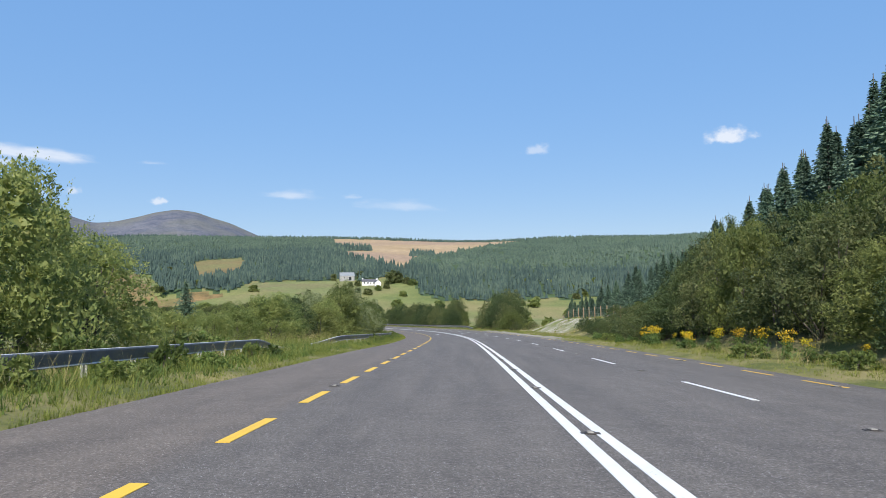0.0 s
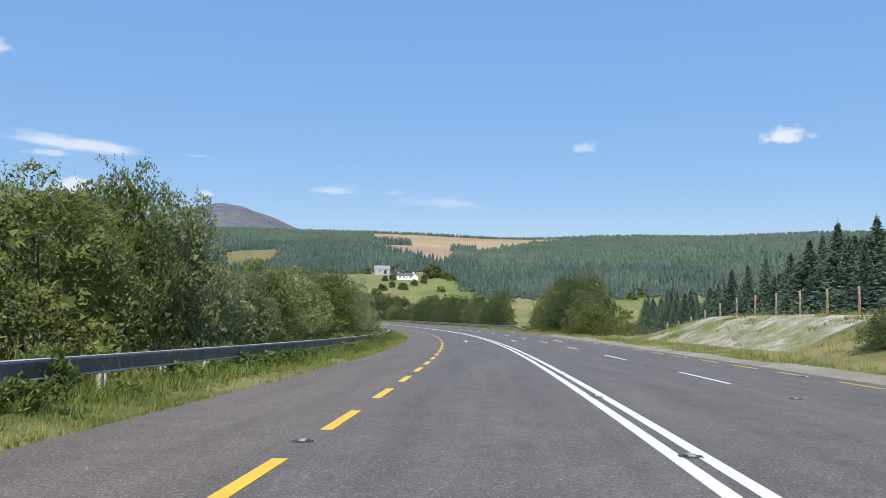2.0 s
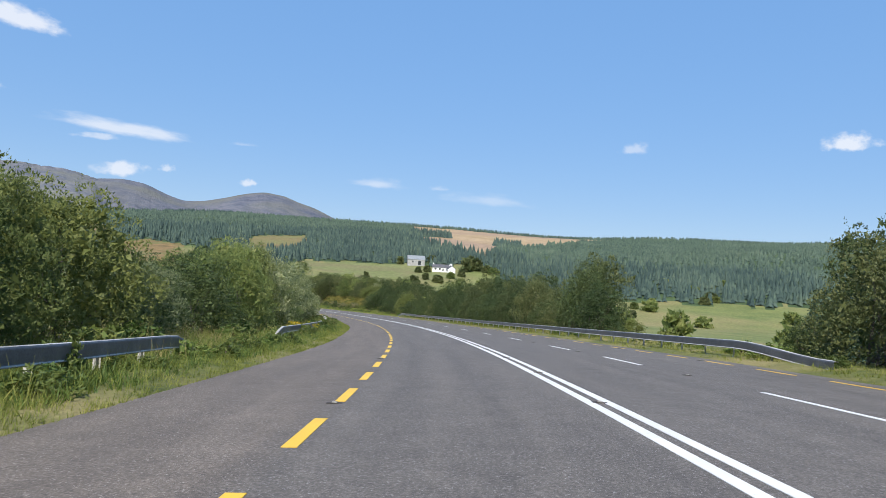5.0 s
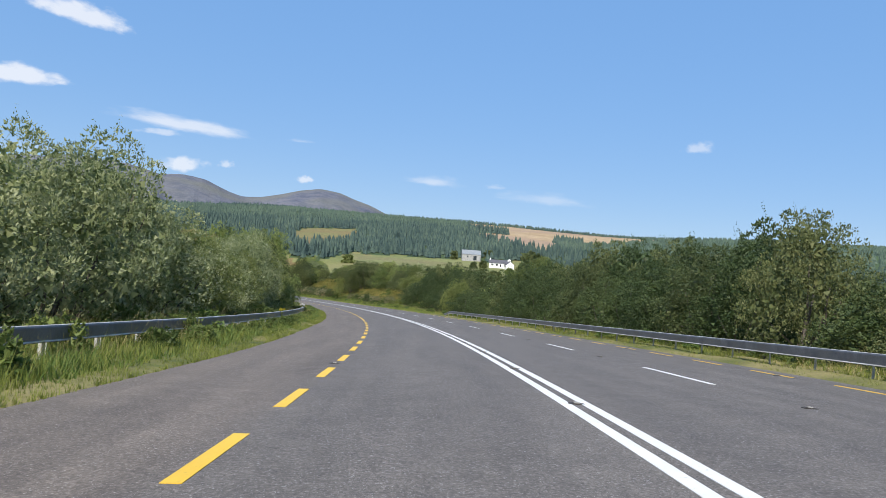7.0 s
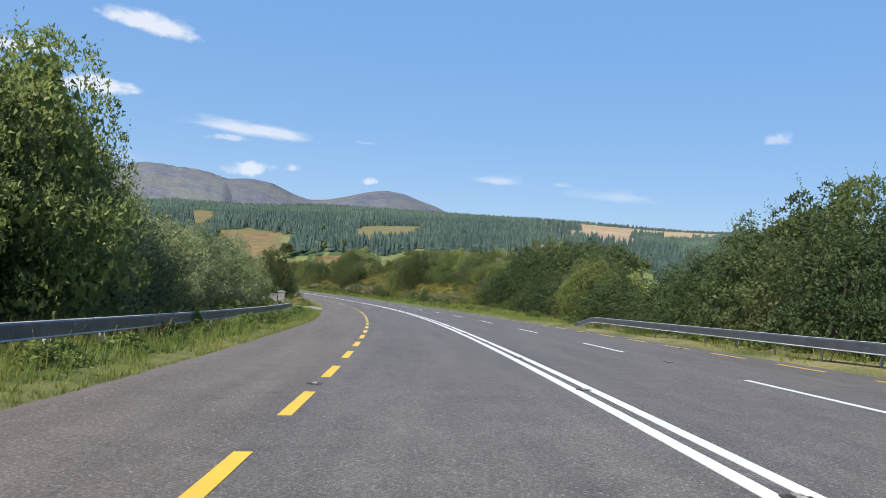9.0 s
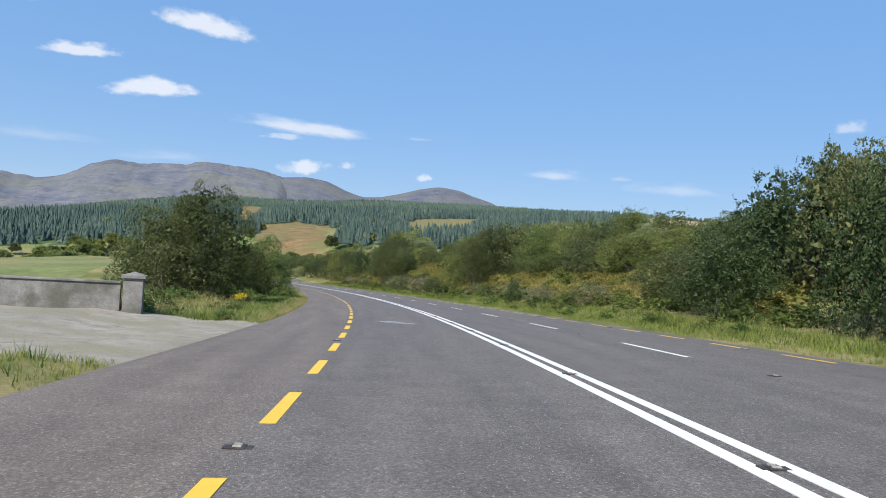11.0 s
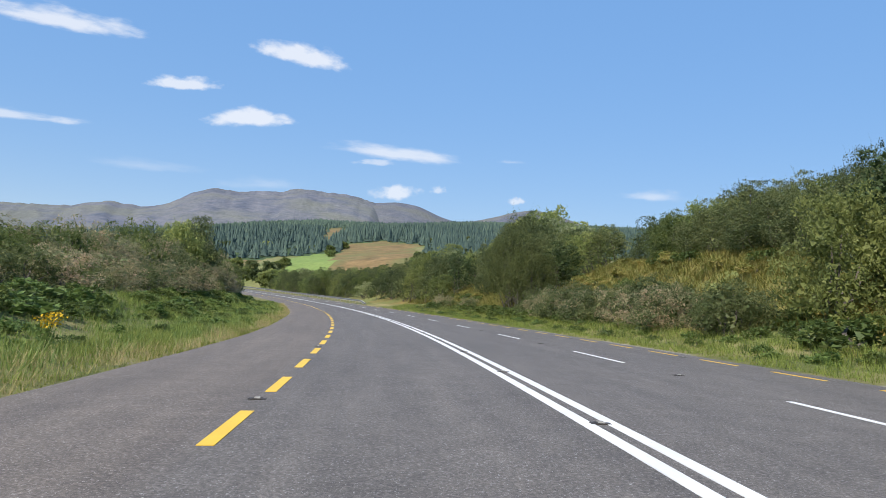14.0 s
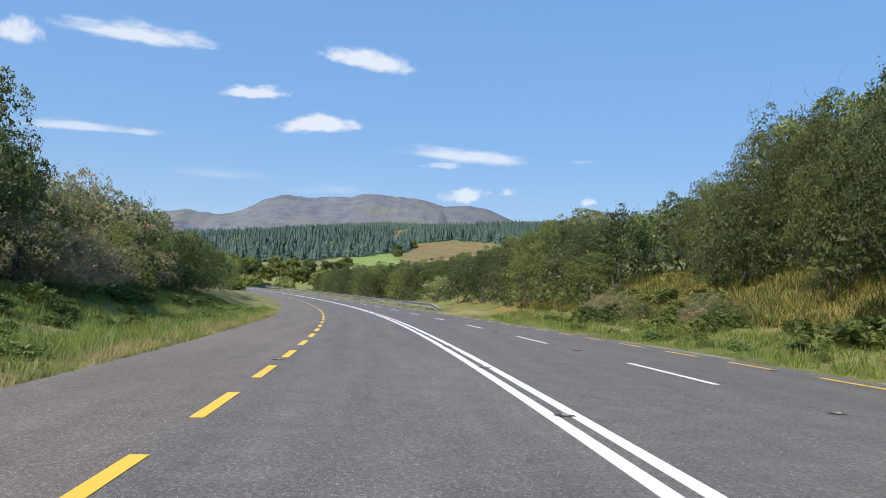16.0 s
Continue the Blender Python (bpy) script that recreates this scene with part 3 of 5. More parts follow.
def tyre_mark(s0, s1, l0, l1, half=0.022):
    s = np.linspace(s0, s1, 30)
    l = l0 + (l1 - l0) * np.linspace(0, 1, 30) ** 1.5
    w = half * np.sin(np.linspace(0.15, 3.0, 30)) ** 0.5
    p = np.stack([on_road(s, l - w, 0.004), on_road(s, l + w, 0.004)], 1).reshape(-1, 3)
    return child("tyre_mark", mesh_from("tyre_mark", p, grid_faces(30, 2), [DARK_TAR]), road)


tyre_mark(74, 86, 1.2, 1.22)
tyre_mark(98, 126, 1.12, 1.0)
tyre_mark(43.2, 44.4, 1.02, 1.06, 0.07)

# ---- road studs ----
stud = new("road_stud")
bm = bmesh.new()
box(bm, (0.22, 0.11, 0.010), (0, 0, 0.005), 0.004)
box(bm, (0.12, 0.13, 0.016), (0, 0, 0.008), 0.006)
part("casing", bm, STUD, stud)
for y in (-0.032, 0.032):
    bm = bmesh.new()
    box(bm, (0.07, 0.03, 0.016), (0.0, y, 0.020), 0.006)
    part("reflector", bm, REFLECTOR, stud)
tagged(stud, "worn metal road stud with pale reflectors", "road stud", "studs along the road")
places = [(s + a, float(centre_line(s + a)) + 0.01) for s in lane_s for a in (1.2, 7.1)] + [(s + 8.2, LANE) for s in lane_s] + [(s, -0.05) for s in (14.8, 26.9, 39.1, 50.8, 62.4, 74.0, 85.7, 97.5, 109.5, 121.0, 132.7, 144.4, 156.0, 177.9, 189.8, 201.7, 225.5, 237.4, 248.6, 260.4, 272.2, 284.0, 295.9, 307.7, 319.6, 331.3, 343.1, 354.7, 365.9, 377.2, 388.3, 399.6, 434.0, 445.4, 457.0)] + [(s + 3.9, FAR_EDGE - 0.15) for s in lane_s]
places = [p for p in places if -10 < p[0] < 500]
for k, (s, l) in enumerate(places):
    p = on_road(s, l, 0.001)
    m = Matrix.Translation(p.tolist()) @ Matrix.Rotation(float(heading(s)), 4, "Z")
    if k == 0:
        stud.matrix_basis = m
    else:
        copy_thing(stud, m)

# ---- crash barriers ----
BEAM = [(o, 0.113 - (0.113 - h) * 1.38) for o, h in ((0.05, 0.085), (0.052, 0.1), (0.04, 0.11), (-0.045, 0.113), (-0.068, 0.104), (-0.082, 0.084), (-0.086, 0.07), (-0.087, -0.085), (-0.09, -0.095), (-0.105, -0.106), (-0.107, -0.115), (-0.1, -0.12))]


def barrier(s0, s1, l_of, side, post_gap, ramp0, ramp1, label):
    """A steel beam barrier on posts. side: +1 if its face looks to the right."""
    root = new("crash_barrier")
    root.location = on_road(s0, l_of(s0)).tolist()
    inv = Matrix.Translation(-root.location)

    def top(s):
        h = 0.60
        if ramp0:
            h -= 0.42 * (1 - smooth(s0, s0 + ramp0, s))
        if ramp1:
            h -= 0.42 * smooth(s1 - ramp1, s1, s)
        return float(h)

    s = s0
    while s < s1 - 0.3:
        e = min(s + 4.0, s1)
        ss = np.linspace(s - 0.12, e, 5)
        v = []
        for back in (0.0, 0.006):
            for a in ss:
                for o, hh in BEAM:
                    v.append(on_road(a, l_of(a) - side * (o + back), top(a) + hh - back).tolist())
        nb = len(BEAM)
        f1 = grid_faces(5, nb)
        f = np.concatenate([f1, f1[:, ::-1] + 5 * nb])
        rim = [(i * nb, (i + 1) * nb, (i + 1) * nb + 5 * nb, i * nb + 5 * nb) for i in range(4)] + [(i * nb + nb - 1, (i + 1) * nb + nb - 1, (i + 1) * nb + nb - 1 + 5 * nb, i * nb + nb - 1 + 5 * nb) for i in range(4)]
        # top edge and lower lip painted pale as if sunlit, face dark as if shaded
        sunlit = [1 if k % (nb - 1) in (0, 1, 2, 3, 8, 9) else 0 for k in range(len(f1))]
        me = mesh_from("beam", v, f.tolist() + rim, [STEEL, ZINC], np.array(sunlit * 2 + [1] * len(rim)), smooth_shade=False)
        me.transform(inv)
        child("beam", me, root)
        s = e
    bm = bmesh.new()
    box(bm, (0.012, 0.10, 1.3), (0, 0, 0), 0.0)
    box(bm, (0.05, 0.012, 1.3), (0.03, 0.05, 0))
    box(bm, (0.05, 0.012, 1.3), (-0.03, -0.05, 0))
    box(bm, (0.09, 0.09, 0.16), (0.0, 0, 0.52), 0.01)
    pm = bpy.data.meshes.new("post")
    bm.to_mesh(pm)
    bm.free()
    pm.materials.append(ZINC)
    for a in np.arange(s0 + 1.0, s1, post_gap):
        p = child("post", pm, root)
        p.matrix_basis = inv @ Matrix.Translation(on_road(a, l_of(a) - side * 0.11, top(a) - 0.57).tolist()) @ Matrix.Rotation(float(heading(a)), 4, "Z")
    return tagged(root, label, "crash barrier", "steel barriers along the road")




LB = "galvanised steel crash barrier on posts"
barrier(-50, 35.5, lambda s: -5.5 - 0.5 * float(smooth(10, 35, s)), 1, 2.6, 0, 5, LB + ", overgrown at its end")
barrier(43.5, 156, lambda s: -5.0 - 1.3 * float(smooth(56, 43, s)) - 0.3 * float(smooth(146, 156, s)), 1, 2.6, 8, 3, LB + " in the grass verge")
barrier(168, 298, lambda s: -5.35, 1, 2.6, 3, 5, LB + " with weeds growing through")
barrier(156.5, 284.5, lambda s: 13.35 + 0.5 * float(smooth(164, 156, s)), -1, 2.6, 6, 4, LB + " beside the far lane")
barrier(496, 630, lambda s: 13.3, -1, 2.6, 5, 0, LB + " further round the bend")


# ---- plants ----
def leaf_tris(p, d, length, width, rs):
    side = np.cross(d, rs.normal(size=d.shape))
    side /= np.linalg.norm(side, axis=1, keepdims=True) + 1e-9
    ln, wd = length[:, None], width[:, None]
    return np.stack([p + side * wd, p + d * ln, p - side * wd + d * ln * 0.15], 1).reshape(-1, 3)


def tris_mesh(name, v, mats, index=None):
    return mesh_from(name, v, np.arange(len(v)).reshape(-1, 3), mats, index)


def unit(v):
    return v / (np.linalg.norm(v, axis=1, keepdims=True) + 1e-9)


def crown_mesh(seed, n, height, radius, leaf, mat, blobs=10, shoots=40, low=0.1, upright=0.5, top_only=0.0, ratio=0.22, clumps=9):
    """A dome of many lumpy masses of foliage, with sprays of leaves over all of it and ragged shoots at the top."""
    rs = np.random.RandomState(seed)
    e = np.arange(blobs) + 0.5
    sz = 1 - 0.98 * e / blobs
    a = e * 2.39996 + rs.rand(blobs) * 0.9
    lean = rs.uniform(0.45, 0.78, blobs)
    ring = np.sqrt(1 - sz**2 * 0.96)
    c = np.stack([radius * lean * ring * np.cos(a), radius * lean * ring * np.sin(a), height * (low + (0.80 - low) * sz * (0.72 + 0.34 * rs.rand(blobs)))], 1)
    br = radius * rs.uniform(0.22, 0.46, blobs) * (1.05 - 0.25 * sz)
    br = np.minimum(br, height * 0.27)
    squash = np.array([1.0, 1.0, 0.92])

    def lump(d, k):
        return 1 + 0.17 * np.sin(d[..., 0] * 5 + k * 1.7) * np.sin(d[..., 1] * 6 + k) + 0.12 * np.sin(d[..., 2] * 8 + k * 2.3) * np.sin(d[..., 0] * 9 + k)

    # clumps of leaves over each mass, then leaves over each clump
    kb = np.repeat(np.arange(blobs), clumps)
    sd_ = unit(rs.normal(size=(len(kb), 3)) + np.array([0, 0, 0.3]))
    sc = c[kb] + sd_ * squash * (br[kb] * lump(sd_, kb) * rs.uniform(0.62, 0.95, len(kb)))[:, None]
    sr = br[kb] * rs.uniform(0.24, 0.46, len(kb))
    inside = sc[:, 2] < 0.05
    for j in range(blobs):
        inside |= (np.linalg.norm((sc - c[j]) / squash, axis=1) < br[j] * 0.62) & (kb != j)
    sc, sr, sd_ = sc[~inside], sr[~inside], sd_[~inside]
    wt = sr**2 * np.where(sc[:, 2] > top_only * height, 1.0, 0.15 if top_only else 0.8)
    k = rs.choice(len(sc), n, p=wt / wt.sum())
    dirs = unit(rs.normal(size=(n, 3)) + 0.75 * sd_[k] + np.array([0, 0, 0.3]))
    p = sc[k] + dirs * (sr[k] * (0.55 + 0.5 * rs.rand(n) ** 0.6))[:, None]
    p[:, 2] = np.maximum(p[:, 2], 0.15 * rs.rand(n))
    nrm = unit(dirs * 0.9 + rs.normal(size=(n, 3)) * 0.45 + np.array([0, 0, 0.25]))
    d = unit(np.cross(nrm, rs.normal(size=(n, 3))) * 0.8 + dirs * 0.45 + np.array([0, 0, upright]))
    ln = (leaf * (0.6 + 0.8 * rs.rand(n)))[:, None]
    side = unit(np.cross(d, nrm)) * ln * ratio
    out = [np.stack([p + side, p - side + d * ln * 0.15, p + d * ln], 1).reshape(-1, 3)]
    for _ in range(shoots):
        b = rs.randint(max(3, blobs * 2 // 3))
        dd = unit(rs.normal(size=(1, 3)) * np.array([[0.75, 0.75, 0.3]]) + np.array([[0, 0, 0.7]]))[0]
        base = c[b] + dd * br[b] * 0.85
        q_ = 18
        t = np.linspace(0, 1, q_)
        lng = height * (0.04 + 0.09 * rs.rand())
        q = base + (dd * 0.6 + np.array([0, 0, 0.6])) * (t * lng)[:, None] + rs.normal(size=(q_, 3)) * 0.04
        e2 = unit(rs.normal(size=(q_, 3)) * 0.6 + np.array([0, 0, 0.9]))
        ln = leaf * (0.6 + 0.35 * rs.rand(q_)) * (1.1 - 0.5 * t)
        out.append(leaf_tris(q, e2, ln, ln * ratio, rs))
    n_in = n // 8
    k = rs.randint(blobs, size=n_in)
    di = unit(rs.normal(size=(n_in, 3)))
    q = c[k] + di * (br[k] * rs.uniform(0.25, 0.62, n_in))[:, None]
    q[:, 2] = np.maximum(q[:, 2], 0.1)
    ln = leaf * rs.uniform(1.6, 2.8, n_in)
    out.append(leaf_tris(q, unit(np.cross(di, rs.normal(size=(n_in, 3)))), ln, ln * 0.4, rs))
    v = np.concatenate(out)
    kz = height / np.percentile(v[:, 2], 99.85)
    w = radius / np.percentile(np.hypot(v[:, 0], v[:, 1]), 97)
    scale_ = np.array([w, w, kz])
    return tris_mesh("crown", v * scale_, [mat]), c * scale_


def tube(path, radii, sides=5):
    v, f = [], []
    for i, (p, r) in enumerate(zip(path, radii)):
        for k in range(sides):
            a = 2 * math.pi * k / sides
            v.append((p[0] + r * math.cos(a), p[1] + r * math.sin(a), p[2]))
        if i:
            b = (i - 1) * sides
            f += [(b + k, b + (k + 1) % sides, b + sides + (k + 1) % sides, b + sides + k) for k in range(sides)]
    return v, f


def stems_mesh(seed, centres, radius):
    rnd = random.Random(seed)
    V, F = [], []
    for c in centres[::5]:
        base = Vector((rnd.uniform(-0.25, 0.25) * radius, rnd.uniform(-0.25, 0.25) * radius, -0.3))
        end = Vector([float(x) for x in c])
        path = [base.lerp(end, t) + Vector((math.sin(t * 5 + seed) * 0.12, math.cos(t * 4) * 0.12, 0)) for t in (0, 0.25, 0.5, 0.75, 1.0)]
        v, f = tube(path, [0.09, 0.07, 0.055, 0.04, 0.015], 3)
        o = len(V)
        V += v
        F += [tuple(i + o for i in q) for q in f]
    return mesh_from("trunk", V, F, [BARK])


def make_shrub(name, seed, n, height, radius, leaf, mat, label, category="shrub", **kw):
    root = new(name)
    me, c = crown_mesh(seed, n, height, radius, leaf, mat, **kw)
    child("trunk", stems_mesh(seed, c, radius), root)
    child("crown", me, root)
    return tagged(root, label, category)


USED = set()


def put(src, p, size, turn, wide=1.0):
    """The thing itself at its first place, then copies of it, of the given size."""
    m = Matrix.LocRotScale(Vector(p), Euler((0, 0, turn)), (size * wide, size * wide, size))
    if src.name not in USED:
        USED.add(src.name)
        src.matrix_basis = m
        return src
    sx, sy, sz = src.scale
    return copy_thing(src, m @ Matrix.Diagonal((1 / sx, 1 / sy, 1 / sz, 1)))


def place(src, s, l, size, turn, wide=1.0, sink=0.15):
    return put(src, at_ground(s, l, sink), size, turn, wide)


def lift(s, l):
    """Height of the ground at a place over the near edge line there."""
    return float(ground_height(s, l)[2]) - float(np.interp(s, SS, RZ))


UNIT_H = 6.0
near_kinds = {}
for nm, seed, mat, lab in (("willow_bush", 11, WILLOW, "green roadside willow bush with upright shoots"), ("willow_bush", 12, WILLOW, "green roadside willow bush with upright shoots"), ("sallow_bush", 13, SILVER, "silvery-leaved sallow bush stirred by the wind"), ("sallow_bush", 16, SILVER, "silvery-leaved sallow bush stirred by the wind"),
                           ("hazel_bush", 18, HAZEL, "dull dark green hazel bush"), ("hazel_bush", 19, HAZEL, "dull dark green hazel bush"), ("birch_shrub", 14, OLIVE, "olive-green roadside shrub turning dry"), ("alder_bush", 15, GREEN, "dense dark green alder bush"), ("alder_bush", 17, GREEN, "dense dark green alder bush")):
    near_kinds.setdefault(mat.name, []).append(make_shrub(nm, seed, 13000, UNIT_H, 3.0, 0.098 if mat in (GREEN, HAZEL) else 0.112, mat, lab, blobs=38, shoots=60, ratio=0.36 if mat in (GREEN, HAZEL) else 0.28, clumps=11))
far_kinds = {}
for nm, seed, mat, lab in (("willow_bush", 21, WILLOW, "green willow bush in the hedge row"), ("hazel_bush", 28, HAZEL, "dull dark green hazel bush in the hedge row"), ("sallow_bush", 22, SILVER, "silvery-leaved sallow bush in the hedge row"), ("birch_shrub", 23, OLIVE, "olive-green shrub in the hedge row"), ("alder_bush", 24, GREEN, "dense green alder bush in the hedge row")):
    far_kinds.setdefault(mat.name, []).append(make_shrub(nm, seed, 4600, UNIT_H, 3.0, 0.14, mat, lab, blobs=26, shoots=44, top_only=0.5, ratio=0.3))
tall_kinds = [make_shrub("grey_willow_tree", sd_, 25000, 9.0, 3.9, 0.095, m_, lab, "tree", blobs=64, shoots=90, low=0.2, ratio=0.32, clumps=11) for sd_, m_, lab in ((61, SALLOW, "tall dark green willow tree shading the bank"), (62, SALLOW, "tall olive-green willow tree on the bank"))]
distant_kinds = [make_shrub("hedge_bush", sd_, 560, UNIT_H, 3.0, 0.85, m_, "far hedge bush in the valley fields", blobs=14, shoots=0, low=0.0, ratio=0.42) for sd_, m_ in ((25, WILLOW), (26, HAZEL), (27, OLIVE))]
gorse_kinds = [make_shrub("gorse_bush", sd_, 5200, 2.6, 2.1, 0.08, m_, lab, blobs=20, shoots=40, low=0.06, ratio=0.26, clumps=7) for sd_, m_, lab in ((31, GORSE, "dark gorse and bramble thicket on the bank"), (32, GORSE, "dark gorse and bramble thicket on the bank"), (33, HAZEL, "green hawthorn scrub among the gorse"), (34, OLIVE, "brown-tinged bramble thicket on the bank"))]
bracken_kinds = [make_shrub("bracken_clump", 42, 560, 0.9, 0.8, 0.11, BRACKEN, "rusty green bracken clump on the bank", "bracken", blobs=8, shoots=8, low=0.0, ratio=0.28), make_shrub("bramble_thicket", 44, 560, 0.9, 0.8, 0.11, NETTLE, "dark green bramble thicket on the bank", "bramble", blobs=9, shoots=8, low=0.0, ratio=0.32)]
weed_kinds = [make_shrub("bramble_clump", 41, 420, 0.9, 0.7, 0.12, WEED, "low green bramble clump in the verge", "bramble", blobs=7, shoots=10, low=0.0, ratio=0.36), make_shrub("nettle_clump", 43, 460, 0.9, 0.65, 0.10, NETTLE, "dull green clump of nettles and docks", "weeds", blobs=8, shoots=16, low=0.0, upright=0.8, ratio=0.3)]
rnd = random.Random(77)


def pick(kinds, weights):
    names = list(weights)
    k = rnd.choices(names, [weights[x] for x in names])[0]
    return rnd.choice(kinds[k])


MIXED = {"willow_leaves": 5, "silvery_willow_leaves": 1.2, "olive_leaves": 1.6, "green_leaves": 2}
DARK_MIX = {"hazel_leaves": 3, "olive_leaves": 0.5, "green_leaves": 6}
DULL_MIX = {"hazel_leaves": 4, "silvery_willow_leaves": 0.8, "olive_leaves": 2, "willow_leaves": 1.2, "green_leaves": 1}
SILVERY = {"willow_leaves": 2, "silvery_willow_leaves": 7, "olive_leaves": 1.5}
# heights of the left hedge over the road, by distance along
HL_S = [14, 19, 22.5, 23.8, 24.8, 26, 36, 42, 47, 51, 54, 59, 64, 70, 73, 76, 79, 81, 82.5, 85.5, 88, 91, 95, 98, 103, 108, 112, 113.5, 115.2, 117, 119, 121, 125, 129, 131, 134, 136.5, 140, 144, 148, 158, 160, 166, 176, 186, 190, 192, 197, 206, 212, 214, 217, 222, 232, 237, 243, 248, 252, 256, 259.5, 262, 264, 266, 273, 280, 293, 297]
HL_H = [5.4, 5.6, 6.4, 6.3, 2.6, 1.8, 2.4, 2.2, 2.9, 3.7, 4.1, 3.9, 3.4, 4.3, 5.6, 6.6, 6.5, 5.4, 3.8, 3.5, 4.4, 4.9, 5.1, 4.6, 5.1, 5.7, 6.0, 6.4, 4.8, 4.4, 5.3, 4.7, 5.1, 6.4, 6.4, 5.7, 5.2, 5.8, 6.4, 4.6, 5.2, 3.0, 3.6, 5.4, 6.6, 5.6, 4.0, 4.6, 5.7, 6.8, 7.0, 5.6, 5.3, 4.0, 5.2, 6.4, 6.8, 7.0, 7.7, 7.6, 6.9, 5.4, 4.5, 4.7, 5.0, 4.8, 4.0]


def left_top(s, l):
    """Height that growth at l may have without standing over the row along the road, as seen by a driver."""
    k = 1 - 11.4 / max(11.4, 1.4 - l)
    return min(float(np.interp(s - d * k, HL_S, HL_H)) for d in (14, 24, 36, 50))


def right_top(s, l):
    k = 1 - 16.6 / max(16.6, l - 1.4)
    return min(max(1.8, float(np.interp(s - d * k, HR_S, HR_H))) for d in (16, 26, 38, 54))


s = 15.0
while s < 298:
    h = float(np.interp(s, HL_S, HL_H))
    w = {"silvery_willow_leaves": 5, "willow_leaves": 1} if s > 263 else {"green_leaves": 0.7, "hazel_leaves": 2, "willow_leaves": 3} if s > 251 else {"silvery_willow_leaves": 8, "olive_leaves": 2} if s > 226 else SILVERY if s > 196 else {"willow_leaves": 4, "silvery_willow_leaves": 3, "olive_leaves": 4} if 66 < s < 150 else MIXED
    l0 = -8.7 - rnd.uniform(0, 1.2) - (2.8 if 26 < s < 50 else 1.2 if s < 62 else 0)
    l1 = l0 - 3.4
    h1 = left_top(s, l1)
    f0, f1 = (1.2 + (h - 1.2) * (1.4 - l0) / 11.4) * rnd.uniform(0.9, 1.08) - lift(s, l0), (1.2 + (h1 - 1.2) * (1.4 - l1) / 11.4) * rnd.uniform(0.9, 1.04) - lift(s, l1)
    f0, f1 = max(1.2, f0), max(1.2, f1)
    wide = rnd.uniform(0.85, 1.25)
    place(pick(near_kinds, w), s + rnd.uniform(-0.6, 0.6), l0, f0 / UNIT_H, rnd.uniform(0, 6.28), max(0.72, min(1.3, 5.0 * wide / f0)))
    place(pick(far_kinds, w), s + 1.8 + rnd.uniform(-0.6, 0.6), l1, f1 / UNIT_H, rnd.uniform(0, 6.28), max(0.8, min(1.25, 5.8 / f1)))
    s += 3.9 * wide + rnd.uniform(-0.3, 0.3)
# the tall dark trees near the end of the barrier, closer to the road
for s, l, h, t in ((254.0, -9.6, 7.3, 0.4), (257.4, -9.2, 7.8, 2.2), (261.0, -9.8, 7.4, 4.1)):
    place(rnd.choice(near_kinds["willow_leaves"] + near_kinds["silvery_willow_leaves"][:1]), s, l, h / UNIT_H, t, 0.9)
# the lone bushes past the driveway
lone_kinds = {nm: make_shrub("grey_willow_bush", sd_, 24000, UNIT_H, 3.0, 0.085, m_, lab, blobs=46, shoots=110, low=0.12, ratio=0.2, clumps=11) for nm, sd_, m_, lab in (("willow", 63, SALLOW, "dense grey-green willow bush on the verge"), ("silver", 64, WILLOW, "grey-green willow bush with loose upright shoots"))}
for s, l, h, t, w, kind in ((335.6, -9.0, 7.0, 1.0, 1.0, "willow"), (333.6, -10.6, 5.2, 2.0, 1.2, "hazel_leaves"), (338.6, -10.2, 5.5, 5.0, 1.0, "hazel_leaves"), (358.0, -6.9, 5.7, 4.0, 1.0, "silver"), (356.2, -8.4, 4.6, 3.0, 1.0, "willow"), (360.4, -8.4, 4.9, 0.4, 0.9, "willow"), (352.0, -11.0, 2.7, 0.4, 1.5, "olive_leaves"), (347.0, -12.6, 2.6, 0.4, 1.5, "olive_leaves"), (342.0, -13.5, 2.4, 0.9, 1.5, "olive_leaves"), (364.5, -8.6, 2.6, 2.2, 1.2, "olive_leaves")):
    place(lone_kinds[kind] if kind in lone_kinds else near_kinds[kind][0], s, l, h / UNIT_H, t, w)
# gorse bank on the left
for s in np.arange(365, 480, 2.4):
    zt = float(np.interp(s, [365, 380, 392, 405, 418, 425, 431, 434, 440, 447, 456, 470, 480], [2.5, 3.1, 3.3, 4.0, 4.4, 5.2, 5.2, 4.5, 4.8, 5.4, 5.8, 6.2, 6.5]))
    for l, f in ((-10.2 - rnd.uniform(0, 1.2), rnd.uniform(0.5, 0.82)), (-13.0 - rnd.uniform(0, 1.8), rnd.uniform(0.84, 1.02))):
        h = max(1.3, (1.2 + (zt - 1.2) * (1.5 - l) / 11.5) * f - lift(s, l))
        place(rnd.choice(gorse_kinds), s + rnd.uniform(-0.5, 0.5), l, h / 2.6, rnd.uniform(0, 6.28), max(0.85, min(1.35, 2.9 / h)))
